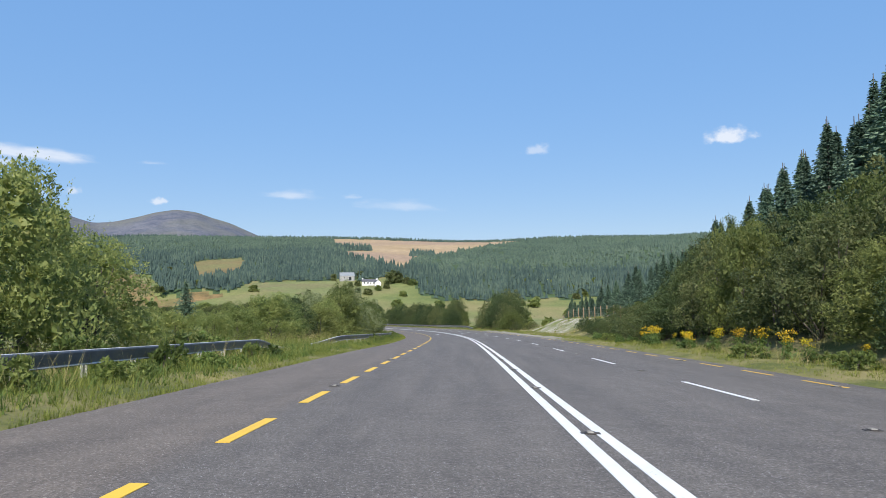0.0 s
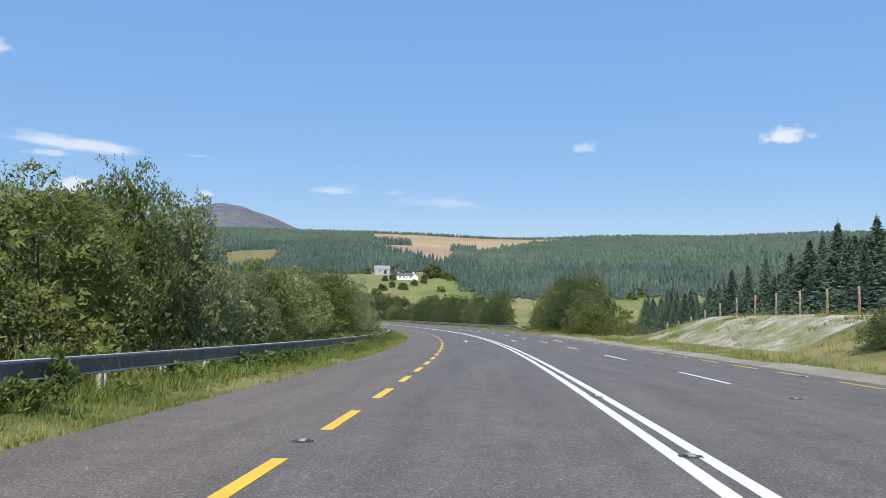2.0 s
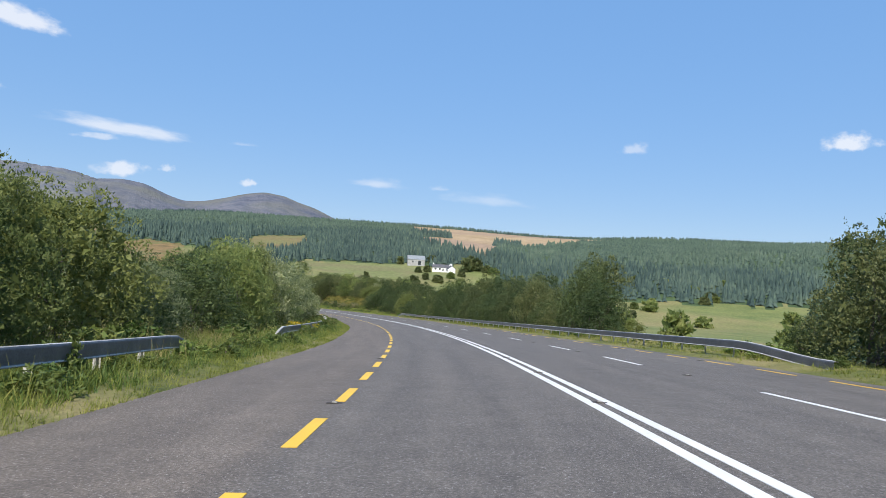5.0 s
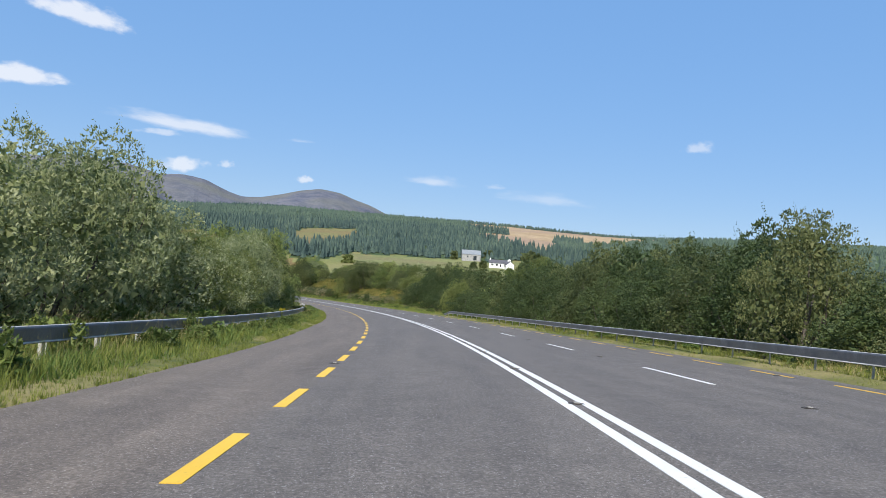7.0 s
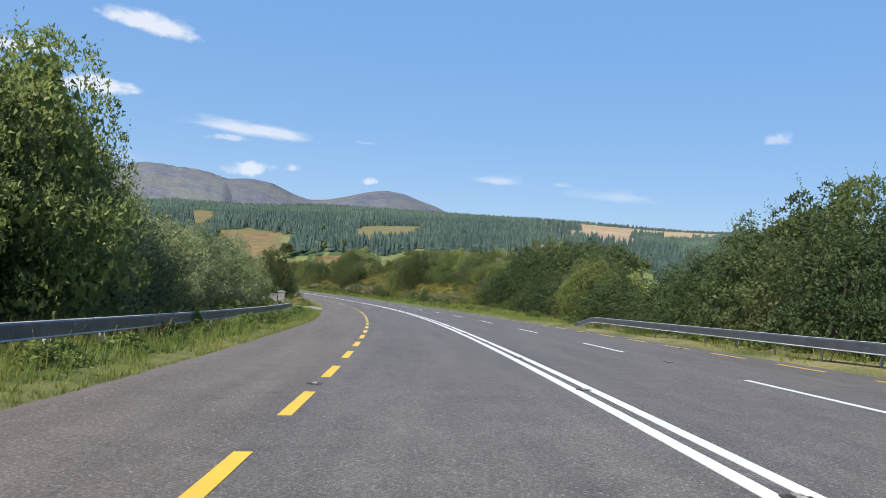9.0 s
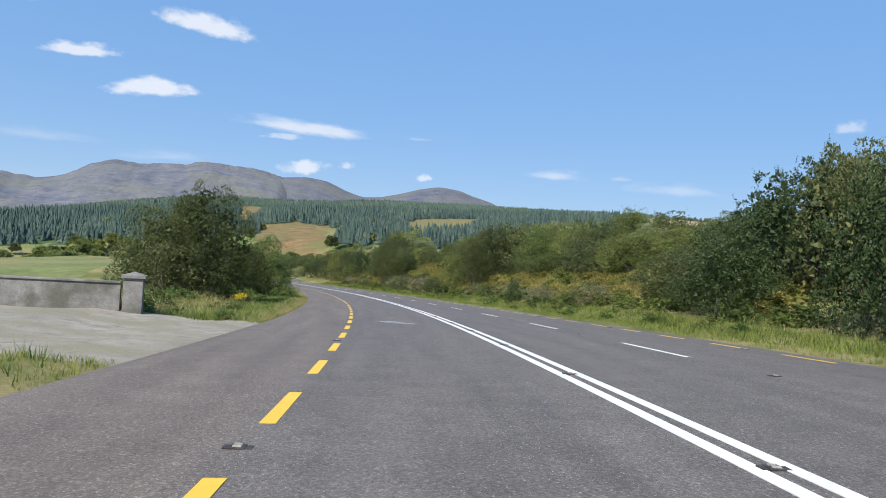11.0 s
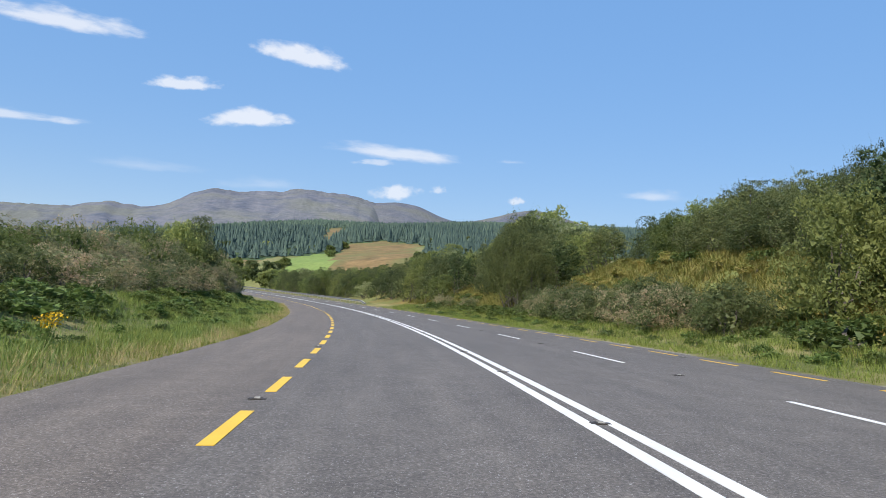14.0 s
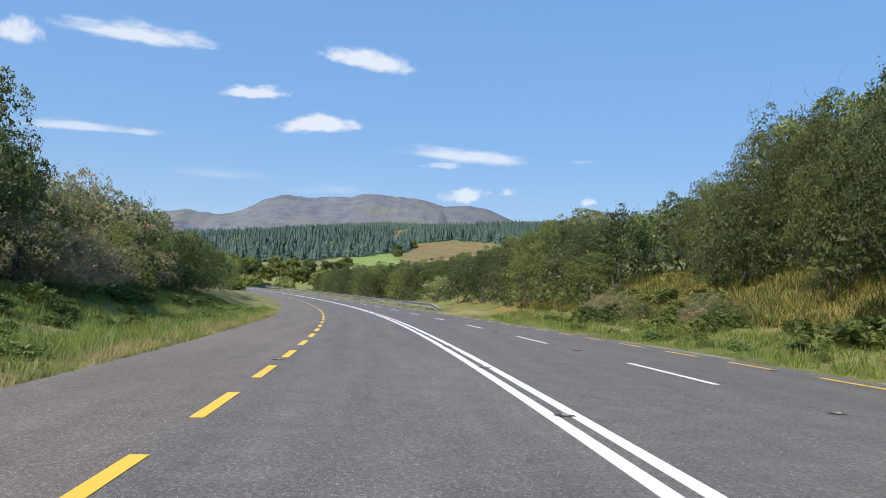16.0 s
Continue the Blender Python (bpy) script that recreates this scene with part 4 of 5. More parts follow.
for s, l, h in ((429, -14.0, 6.2), (443.5, -13.6, 8.0), (447.5, -13.0, 8.9), (451, -14, 8.6), (462, -12, 5.6), (470, -11, 5), (476, -10, 5.4), (482, -11, 6), (488, -10, 5.4), (495, -11, 6), (502, -10, 5.4), (509, -11, 6), (516, -10, 5.6), (523, -11, 6), (530, -10, 6), (538, -11, 6), (546, -10, 6), (554, -11, 6), (562, -11, 6), (572, -11, 6), (582, -11, 6), (592, -11, 6)):
    place(pick(near_kinds if s < 455 else far_kinds, {"hazel_leaves": 1, "willow_leaves": 3}), s, l, (h - lift(s, l)) / UNIT_H * 1.02, rnd.uniform(0, 6.28), 1.0)
# right side: heights of the growth over the road's plane, by distance along
HR_S = [14, 27, 33, 40, 46, 50, 56, 62, 68, 74, 84, 88, 131, 132, 134, 137, 141, 147, 151, 157, 160, 163, 165, 190, 192, 195, 198, 201, 202, 205, 208, 211, 214, 220, 225, 233, 237, 245, 250, 257, 264, 269, 272, 277, 280, 282, 283, 286, 287, 290, 296, 303, 311, 322, 328, 332, 335, 339, 345, 352, 358, 366, 371, 378, 381, 386, 390, 392, 396, 400, 403, 409, 419, 423, 425, 430, 434, 437, 443, 449, 453, 457, 465, 473, 479, 495, 505, 540, 600]
HR_H = [5.6, 6.0, 6.6, 7.2, 7.2, 7.0, 6.0, 4.7, 3.2, 2.8, 2.6, 0, 0, 2.4, 5.0, 6.6, 7.7, 7.8, 7.9, 7.6, 6.8, 5.0, 0, 0, 5.0, 8.0, 8.3, 7.4, 3.4, 3.6, 4.5, 5.6, 6.7, 7.1, 6.3, 7.0, 7.2, 6.9, 6.3, 7.1, 7.3, 7.0, 6.5, 5.2, 4.2, 2.4, 0, 0, 3.0, 5.3, 6.7, 6.7, 7.4, 7.4, 5.5, 5.6, 6.5, 7.3, 6.9, 6.6, 7.0, 7.6, 8.2, 9.0, 8.8, 8.1, 7.4, 6.8, 7.0, 7.6, 6.9, 6.9, 7.4, 7.4, 7.2, 8.4, 9.2, 9.2, 10.2, 10.8, 9.0, 7.4, 7.4, 7.8, 8.4, 7.5, 6.5, 6.0, 5.5]
s = 15.0
while s < 600:
    h = float(np.interp(s, HR_S, HR_H))
    if h > 1:
        dens = 3.8 if s < 470 else 5.5
        g = lambda l: lift(s, l)
        bank = 338 < s < 384 or 396 < s < 429 or 446 < s < 470
        l0 = 18.2 if s < 70 else 17.3 if s < 300 else ((26.0 if 396 < s < 429 else 23.5 if s < 384 else 21.5) if bank else 17.5) + rnd.uniform(0, 1.5)
        if bank:
            place(rnd.choice(gorse_kinds[:1] + gorse_kinds[2:3] * 2 if s > 390 else gorse_kinds), s + rnd.uniform(-1, 1), 16.4 + rnd.uniform(0, 1.2), rnd.uniform(0.85, 1.15) if 396 < s < 422 else rnd.uniform(0.4, 0.75), rnd.uniform(0, 6.28), 1.1)
        up_ = lambda l: 1.2 + (h - 1.2) * (l - 1.4) / 15.6
        kinds = near_kinds if s < 470 else far_kinds
        tall = 430 < s < 447 or 384 < s < 396
        if s < 300 or 396 < s < 429 or rnd.random() < 0.85:
            h = right_top(s, l0)
            hh = max(1.6, up_(l0) * (rnd.uniform(0.92, 1.05) if tall or 396 < s < 429 else rnd.uniform(0.62, 0.98)) - g(l0))
            grown = hh > 6.8 and 300 < s < 470
            place(rnd.choice(tall_kinds) if grown else pick(kinds, DARK_MIX if s < 342 else DULL_MIX), s + rnd.uniform(-0.6, 0.6), l0, hh / (9.0 if grown else UNIT_H), rnd.uniform(0, 6.28), max(0.8, min(2.1 if bank else 1.5, 5.6 / hh)))
        l1 = l0 + 3.6
        h = right_top(s, l1)
        hh = max(1.8, up_(l1) * rnd.uniform(0.92, 1.02) - g(l1))
        grown = hh > 6.8 and bank
        place(rnd.choice(tall_kinds) if grown else pick(near_kinds if bank else far_kinds, DARK_MIX if s < 342 else DULL_MIX), s + 1.7 + rnd.uniform(-0.6, 0.6), l1, hh / (9.0 if grown else UNIT_H), rnd.uniform(0, 6.28), max(0.85, min(2.0 if bank else 1.4, 5.8 / hh)))
        if s > 300:
            h = right_top(s, l1 + 4)
            hh = max(2.0, up_(l1 + 4) * rnd.uniform(0.88, 0.98) - g(l1 + 4))
            place(pick(far_kinds, DULL_MIX), s + rnd.uniform(-1, 1), l1 + 4, hh / UNIT_H, rnd.uniform(0, 6.28), 1.2)
    s += (3.5 if 338 < s < 384 else 4.2 if s < 470 else 5.5) + rnd.uniform(-0.7, 0.7)


# scrub on the slope before the conifers
for s in np.arange(20, 66, 3.4):
    for l, h in ((22.0, 8.4), (26.0, 10.2)):
        top = h * float(np.interp(s, [20, 50, 66], [1.0, 1.0, 0.55])) * rnd.uniform(0.85, 1.03)
        hh = max(1.8, top - lift(s, l))
        place(pick(far_kinds, DARK_MIX), s + rnd.uniform(-1, 1), l + rnd.uniform(-0.7, 0.7), hh / UNIT_H, rnd.uniform(0, 6.28), max(0.9, min(1.5, 5.8 / hh)))


# ---- conifers beside the road ----
def make_spruce(seed, height, radius, whorls, per, steps):
    rs = np.random.RandomState(seed)
    root = new("spruce_tree")
    v, f = tube([(0, 0, -0.4), (0, 0, height * 0.5), (0, 0, height * 1.03)], [0.16, 0.09, 0.015], 6)
    child("trunk", mesh_from("trunk", v, f, [BARK]), root)
    P, D, L = [], [], []
    for w in range(whorls):
        t = (w + 0.5 * rs.rand()) / whorls
        z = height * (0.04 + 0.95 * t)
        rl_ = radius * (1 - t) ** 0.95 * (0.78 + 0.44 * rs.rand())
        for b in range(per):
            a = 2 * math.pi * (b + rs.rand()) / per
            out = np.array([math.cos(a), math.sin(a), 0.0])
            for k in range(steps):
                u = (k + rs.rand()) / steps
                p = out * rl_ * u + np.array([0, 0, z + 0.13 * rs.normal() - rl_ * 0.35 * u + rl_ * 0.18 * u * u])
                for sgn in (-1, 1):
                    sd_ = np.array([-out[1], out[0], 0]) * sgn
                    d = out * 0.7 + sd_ * 0.6 + np.array([0, 0, -0.25 + 0.2 * rs.rand()]) + rs.normal(size=3) * 0.15
                    P.append(p)
                    D.append(d)
                    L.append((0.34 + 0.30 * (1 - u)) * (0.3 + 0.75 * (1 - t)))
    v = leaf_tris(np.array(P), unit(np.array(D)), np.array(L), np.array(L) * 0.24, rs)
    child("crown", tris_mesh("crown", v, [SPRUCE]), root)
    return tagged(root, "tall dark blue-green spruce tree", "spruce tree", "spruces behind the roadside scrub")


spruces = [make_spruce(51, 9.0, 3.0, 34, 11, 7), make_spruce(52, 9.0, 2.8, 36, 11, 7), make_spruce(53, 9.0, 3.3, 34, 11, 7)]
for s, l, h in ((38, 27.0, 15.6), (40.5, 29.0, 16.6), (43, 27.5, 16.0), (46.5, 27.5, 14.0), (50, 27.3, 14.8), (53.5, 27.5, 13.3), (56.5, 27.3, 13.1), (60, 27.5, 12.2), (63.5, 27.5, 12.0), (67, 27.2, 11.0), (70, 27.5, 11.0), (44.5, 31, 17.2), (48, 30.2, 17.5), (51.5, 31, 16.2), (54, 30, 15.2), (57, 31, 16.4), (60.5, 30.6, 15.0), (64, 30.5, 14.4), (67.5, 31, 13.8), (71, 30.5, 12.6), (52, 34.5, 19.0), (56, 34, 19.6), (59.5, 34.4, 17.4), (63, 34, 18.2), (67, 34, 16.8), (71, 34, 16.4), (75, 34, 15.2)):
    place(rnd.choice(spruces), s, l, (h - max(0.0, lift(s, l))) / 9.0, rnd.uniform(0, 6.28), rnd.uniform(0.9, 1.2))
rows_ = [(62, 78, 25.5, 29, 10.6, 10.4), (76, 104, 26, 34, 10.4, 10.4), (72, 112, 33, 40, 12.4, 12.0), (98, 136, 35, 41, 11.0, 11.2), (108, 150, 33, 41, 10.4, 10.6), (112, 160, 40, 50, 12.0, 10.6), (140, 230, 46, 70, 10.5, 11.0), (150, 250, 52, 78, 10.5, 11.0), (90, 150, 46, 62, 11.5, 11.5)]
for s0, s1, l0, l1, h0, h1 in rows_:
    n = int((s1 - s0) / 2.9)
    for k in range(n):
        u = (k + rnd.uniform(0, 1)) / n
        place(rnd.choice(spruces), s0 + (s1 - s0) * u, l0 + (l1 - l0) * u + rnd.uniform(-1.5, 1.5), ((h0 + (h1 - h0) * u) * rnd.uniform(0.78, 1.06) - max(0.0, lift(s0 + (s1 - s0) * u, l0 + (l1 - l0) * u))) / 9.0, rnd.uniform(0, 6.28), rnd.uniform(1.0, 1.35))
place(spruces[0], 53, -17, 0.5, 1.0, 1.3)
# field trees beyond the road
for s, l, h in ((176, 60, 6), (168, 66, 5), (150, 46, 5), (158, 52, 4.5), (205, 70, 5), (230, 60, 5), (300, 60, 7), (320, 70, 7), (345, 66, 7), (300, 90, 8), (330, 95, 8), (30, -40, 4), (44, -46, 4), (60, -50, 5), (325, -60, 6), (318, -75, 6), (330, -95, 7), (345, -70, 6), (310, -110, 7), (340, -130, 7)):
    place(rnd.choice(distant_kinds), s, l, h / UNIT_H, rnd.uniform(0, 6.28), rnd.uniform(1.0, 1.4))

def polar(a, r, dz=0.0):
    x, y = -math.sin(radians(a)) * r, math.cos(radians(a)) * r
    return Vector((x, y, float(far_height(x, y)) + dz))


# ---- conifer forest on the hillside ----
def forest(name, mat, gap, ok, seed, tall, wide, spread, label):
    """Spruces by the thousand, each of three ragged tiers, as one mass."""
    rs = np.random.RandomState(seed)
    sides, base, tri = 7, [], []
    for k, (z0, z1, r) in enumerate([(0.08, 0.62, 0.5), (0.36, 0.82, 0.37), (0.62, 1.0, 0.22)]):
        ring = len(base)
        for j in range(sides):
            a = 2 * math.pi * (j + 0.37 * k) / sides
            q = r * (1.2 if j % 2 else 0.72)
            base.append((q * math.cos(a), q * math.sin(a), z0 - (0.07 if j % 2 else -0.04)))
        base.append((0.04 * math.cos(k * 2.0), 0.04 * math.sin(k * 2.0), z1))
        tri += [(ring + j, ring + (j + 1) % sides, ring + sides) for j in range(sides)]
    base, tri = np.array(base), np.array(tri)
    (a0, a1), (r0, r1) = spread
    count = int(radians(a1 - a0) * (r1**2 - r0**2) / 2 / gap**2)
    pa, pr = rs.uniform(a0, a1, count), np.sqrt(rs.uniform(r0**2, r1**2, count))
    keep = ok(pa, pr)
    a, r = np.radians(pa[keep]), pr[keep]
    count = len(a)
    x, y = -np.sin(a) * r, np.cos(a) * r
    z = far_height(x, y) - 0.6
    stand = 0.5 + 0.5 * np.sin(x * 0.013 + 2 * np.sin(y * 0.009)) * np.sin(y * 0.017 + x * 0.004)
    h = tall * (0.72 + 0.3 * stand) * (0.72 + 0.5 * rs.rand(count) ** 1.5)
    th = rs.rand(count) * 6.28
    c, s_ = np.cos(th)[:, None], np.sin(th)[:, None]
    w = wide * (0.75 + 0.5 * rs.rand(count, 1))
    v = np.stack([x[:, None] + w * (base[None, :, 0] * c - base[None, :, 1] * s_), y[:, None] + w * (base[None, :, 0] * s_ + base[None, :, 1] * c), z[:, None] + h[:, None] * base[None, :, 2]], -1)
    f = tri[None] + (np.arange(count) * len(base))[:, None, None]
    ob = new(name, mesh_from(name, v.reshape(-1, 3), f.reshape(-1, 3), [mat]))
    return tagged(ob, label, "forest", kind="stuff")


def tall_stand(a, r):
    return land_use(a, r) == 5


def young_stand(a, r):
    return land_use(a, r) == 4


def moor_belt(a, r):
    """A dark shelter belt that juts into the moor, and loose trees on its lower edge."""
    return ((a > 6.4) & (a < 9.2) & (r > 1265) & (r < 1300)) | ((a > 1.6) & (a < 3.4) & (r > 1150) & (r < 1190))


forest("spruce_forest", FAR_SPRUCE, 6.0, tall_stand, 5, 11.5, 4.9, ((-34, 50), (640, 1300)), "tall dark blue-green spruce plantation on the lower hillside, tinted with haze")
forest("spruce_forest", YOUNG_SPRUCE, 9.6, young_stand, 6, 7.8, 6.0, ((-34, 50), (820, 1900)), "young green spruce plantation covering the upper hillside, tinted with haze")
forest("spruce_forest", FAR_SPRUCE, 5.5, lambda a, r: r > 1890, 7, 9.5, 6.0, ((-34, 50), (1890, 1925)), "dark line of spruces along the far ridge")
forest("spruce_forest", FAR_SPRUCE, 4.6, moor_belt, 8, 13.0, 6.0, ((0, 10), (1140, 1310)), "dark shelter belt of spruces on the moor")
# scrub in the valley and round the small fields
scrub_v, scrub_i = [], []
for k in range(430):
    a, r = rnd.uniform(3, 23), rnd.uniform(560, 725)
    if int(land_use(a, r)) in (1, 6, 7) or rnd.random() < 0.15 and r < 600:
        continue
    j = rnd.randrange(3)
    me = distant_kinds[j].children[1].data
    q = np.empty(len(me.vertices) * 3)
    me.vertices.foreach_get("co", q)
    size, wide, turn = rnd.uniform(0.45, 1.0), rnd.uniform(1.3, 2.0), rnd.uniform(0, 6.28)
    q = q.reshape(-1, 9)[k % 2 :: 2].reshape(-1, 3) * size * np.array([wide, wide, 1.0])
    scrub_v.append(np.stack([q[:, 0] * math.cos(turn) - q[:, 1] * math.sin(turn), q[:, 0] * math.sin(turn) + q[:, 1] * math.cos(turn), q[:, 2]], -1) + np.array(polar(a, r, -0.5)))
    scrub_i.append(np.full(len(q) // 3, j))
valley_scrub = new("valley_scrub", tris_mesh("valley_scrub", np.concatenate(scrub_v), [WILLOW, HAZEL, OLIVE], np.concatenate(scrub_i)))
tagged(valley_scrub, "olive-green scrub of low bushes across the valley", "scrub", kind="stuff")
for k in range(10):
    f = rnd.choice(BRIGHT_FIELDS + TAN_FIELDS[1:2])
    i = rnd.randrange(len(f))
    (a0, r0), (a1, r1), u = f[i], f[(i + 1) % len(f)], rnd.random()
    put(rnd.choice(distant_kinds), polar(a0 + (a1 - a0) * u, r0 + (r1 - r0) * u, -0.5), rnd.uniform(0.5, 1.1), rnd.uniform(0, 6.28), rnd.uniform(1.0, 1.5))
for k in range(60):
    a, r = rnd.uniform(-20, 40), rnd.uniform(520, 760)
    if int(land_use(a, r)) in (1, 2, 6, 7):
        continue
    x, y = -math.sin(radians(a)) * r, math.cos(radians(a)) * r
    put(rnd.choice(distant_kinds), (x, y, float(far_height(x, y)) - 0.6), rnd.uniform(0.7, 1.3), rnd.uniform(0, 6.28), 1.5)
for k in range(95):
    a, r = rnd.uniform(18.5, 36), rnd.uniform(600, 800) if k % 3 else rnd.uniform(890, 930)
    if int(land_use(a, r)) in (1, 2, 6, 7):
        continue
    put(rnd.choice(distant_kinds), polar(a, r, -0.6), rnd.uniform(0.7, 1.2), rnd.uniform(0, 6.28), 1.5)

for k in range(60):
    put(rnd.choice(distant_kinds), polar(rnd.uniform(29.5, 34), rnd.uniform(620, 800), -0.6), rnd.uniform(0.6, 1.2), rnd.uniform(0, 6.28), 1.5)


# ---- farmhouse and barn on the hillside ----
def gabled(length, width, eaves, ridge):
    bm = bmesh.new()
    l, w = length / 2, width / 2
    v = [bm.verts.new(p) for p in ((-l, -w, -1.5), (l, -w, -1.5), (l, w, -1.5), (-l, w, -1.5), (-l, -w, eaves), (l, -w, eaves), (l, w, eaves), (-l, w, eaves), (-l, 0, ridge), (l, 0, ridge))]
    for f in ((0, 1, 5, 4), (2, 3, 7, 6), (1, 2, 6, 9, 5), (3, 0, 4, 8, 7), (3, 2, 1, 0)):
        bm.faces.new([v[i] for i in f])
    return bm


def roof_bm(length, width, eaves, ridge, over=0.3, thick=0.18):
    bm = bmesh.new()
    l, w = length / 2 + over, width / 2 + over
    drop = (ridge - eaves) / (width / 2) * over
    for sgn in (-1, 1):
        pts = [(-l, sgn * w, eaves - drop + 0.02), (l, sgn * w, eaves - drop + 0.02), (l, 0, ridge + 0.02), (-l, 0, ridge + 0.02)]
        a = [bm.verts.new(p) for p in pts]
        b = [bm.verts.new((x, y, z + thick)) for x, y, z in pts]
        bm.faces.new(a)
        bm.faces.new(b[::-1])
        for i in range(4):
            bm.faces.new((a[i], a[(i + 1) % 4], b[(i + 1) % 4], b[i]))
    return bm


def house(name, p, turn, length, width, eaves, ridge, wall, roof, windows, label):
    root = new(name)
    part("wall", gabled(length, width, eaves, ridge), wall, root)
    part("roof", roof_bm(length, width, eaves, ridge), roof, root)
    for x, w, h, zc in windows:
        bm = bmesh.new()
        box(bm, (w, 0.12, h), (x, -width / 2 - 0.02, zc), 0.02)
        win = part("window", bm, GLASS_DARK, root)
        bm = bmesh.new()
        box(bm, (w + 0.3, 0.2, 0.12), (x, -width / 2 - 0.06, zc - h / 2 - 0.06), 0.02)
        part("sill", bm, wall, win)
    for x in (-length / 2 + 0.8, length / 2 - 0.8):
        if roof is SLATE:
            bm = bmesh.new()
            box(bm, (0.7, 0.7, 1.6), (x, 0, ridge + 0.5), 0.03)
            part("chimney", bm, wall, root)
    root.matrix_basis = Matrix.Translation(p) @ Matrix.Rotation(turn, 4, "Z")
    return tagged(root, label, "house")


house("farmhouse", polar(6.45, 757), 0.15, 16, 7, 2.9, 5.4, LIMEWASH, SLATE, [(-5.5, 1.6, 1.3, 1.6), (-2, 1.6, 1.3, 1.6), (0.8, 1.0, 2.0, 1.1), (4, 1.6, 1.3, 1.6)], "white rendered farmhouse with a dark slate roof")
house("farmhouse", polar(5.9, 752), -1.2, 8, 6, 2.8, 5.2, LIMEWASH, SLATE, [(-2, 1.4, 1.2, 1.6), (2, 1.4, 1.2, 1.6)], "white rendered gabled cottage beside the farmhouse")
house("stone_barn", polar(8.2, 795), 0.25, 15, 9, 4.6, 8.0, STONE, TIN, [(-3, 1.2, 1.2, 2.6), (3, 2.6, 3.4, 1.7)], "grey stone barn with a tin roof above the farmhouse")
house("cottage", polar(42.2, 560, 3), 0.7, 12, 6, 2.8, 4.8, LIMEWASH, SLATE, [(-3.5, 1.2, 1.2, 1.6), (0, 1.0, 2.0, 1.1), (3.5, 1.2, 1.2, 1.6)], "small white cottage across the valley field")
for a, r, sz in ((4.9, 765, 2.0), (4.3, 770, 1.9), (4.6, 778, 2.1), (7.4, 750, 1.0), (7.9, 745, 0.9), (9.2, 800, 1.2), (3.6, 760, 1.2), (7.2, 808, 1.4)):
    put(distant_kinds[1], polar(a, r, -0.5), sz, a * 3, 1.2)

# ---- wire fence on the cut bank ----
fence = new("fence")
fence.location = at_ground(84, 21.0)
finv = Matrix.Translation(-fence.location)
bm = bmesh.new()
bmesh.ops.create_cone(bm, cap_ends=True, segments=8, radius1=0.07, radius2=0.065, depth=1.7)
pm = bpy.data.meshes.new("post")
bm.to_mesh(pm)
bm.free()
pm.materials.append(TIMBER)
fp = []
for k in range(15):
    s = 80 + k * 3.4
    p = at_ground(s, 21.2 + 0.10 * k)
    fp.append(p)
    o = child("post", pm, fence)
    o.matrix_basis = finv @ Matrix.Translation(p + Vector((0, 0, 0.62))) @ Matrix.Rotation(rnd.uniform(-0.04, 0.04), 4, "X")
WIRE = surface("fence_wire", (0.25, 0.25, 0.25), (0.35, 0.35, 0.35), 3.0, 0.5, metal=0.7)
for h in (0.25, 0.55, 0.85, 1.15, 1.3):
    V, F = [], []
    for i, p in enumerate(fp):
        for dx, dz in ((0.008, 0), (-0.005, 0.008), (-0.005, -0.008)):
            V.append((p.x + dx - 0.07, p.y, p.z + h + dz))
        if i:
            F += [((i - 1) * 3 + k, (i - 1) * 3 + (k + 1) % 3, i * 3 + (k + 1) % 3, i * 3 + k) for k in range(3)]
    me = mesh_from("wire", V, F, [WIRE])
    me.transform(finv)
    child("wire", me, fence)
tagged(fence, "wire fence on round timber posts above the bare bank", "fence")

# ---- gate pillar and wall at the driveway ----
pillar = new("gate_pillar")
bm = bmesh.new()
box(bm, (0.62, 0.62, 1.5), (0, 0, 0.5), 0.02)
part("shaft", bm, CONCRETE, pillar)
bm = bmesh.new()
box(bm, (0.78, 0.78, 0.12), (0, 0, 1.3), 0.02)
bmesh.ops.create_cone(bm, cap_ends=True, segments=4, radius1=0.50, radius2=0.02, depth=0.12, matrix=Matrix.Translation((0, 0, 1.41)) @ Matrix.Rotation(radians(45), 4, "Z"))
part("cap", bm, CONCRETE, pillar)
pillar.matrix_basis = Matrix.Translation(at_ground(316.4, -7.3, 0.05)) @ Matrix.Rotation(float(heading(316)) + 0.2, 4, "Z")
tagged(pillar, "weather-worn grey concrete gate pillar beside the driveway", "gate pillar")
dwall = new("garden_wall")
bm = bmesh.new()
box(bm, (5.0, 0.3, 1.3), (-2.9, 0, 0.4), 0.02)
part("wall_body", bm, CONCRETE, dwall)
bm = bmesh.new()
box(bm, (5.0, 0.4, 0.08), (-2.9, 0, 1.09), 0.02)
part("coping", bm, CONCRETE, dwall)
dwall.matrix_basis = Matrix.Translation(at_ground(316.4, -7.3, 0.05)) @ Matrix.Rotation(float(heading(316)) + 0.2, 4, "Z")
tagged(dwall, "low grey concrete wall joining the gate pillar", "wall")


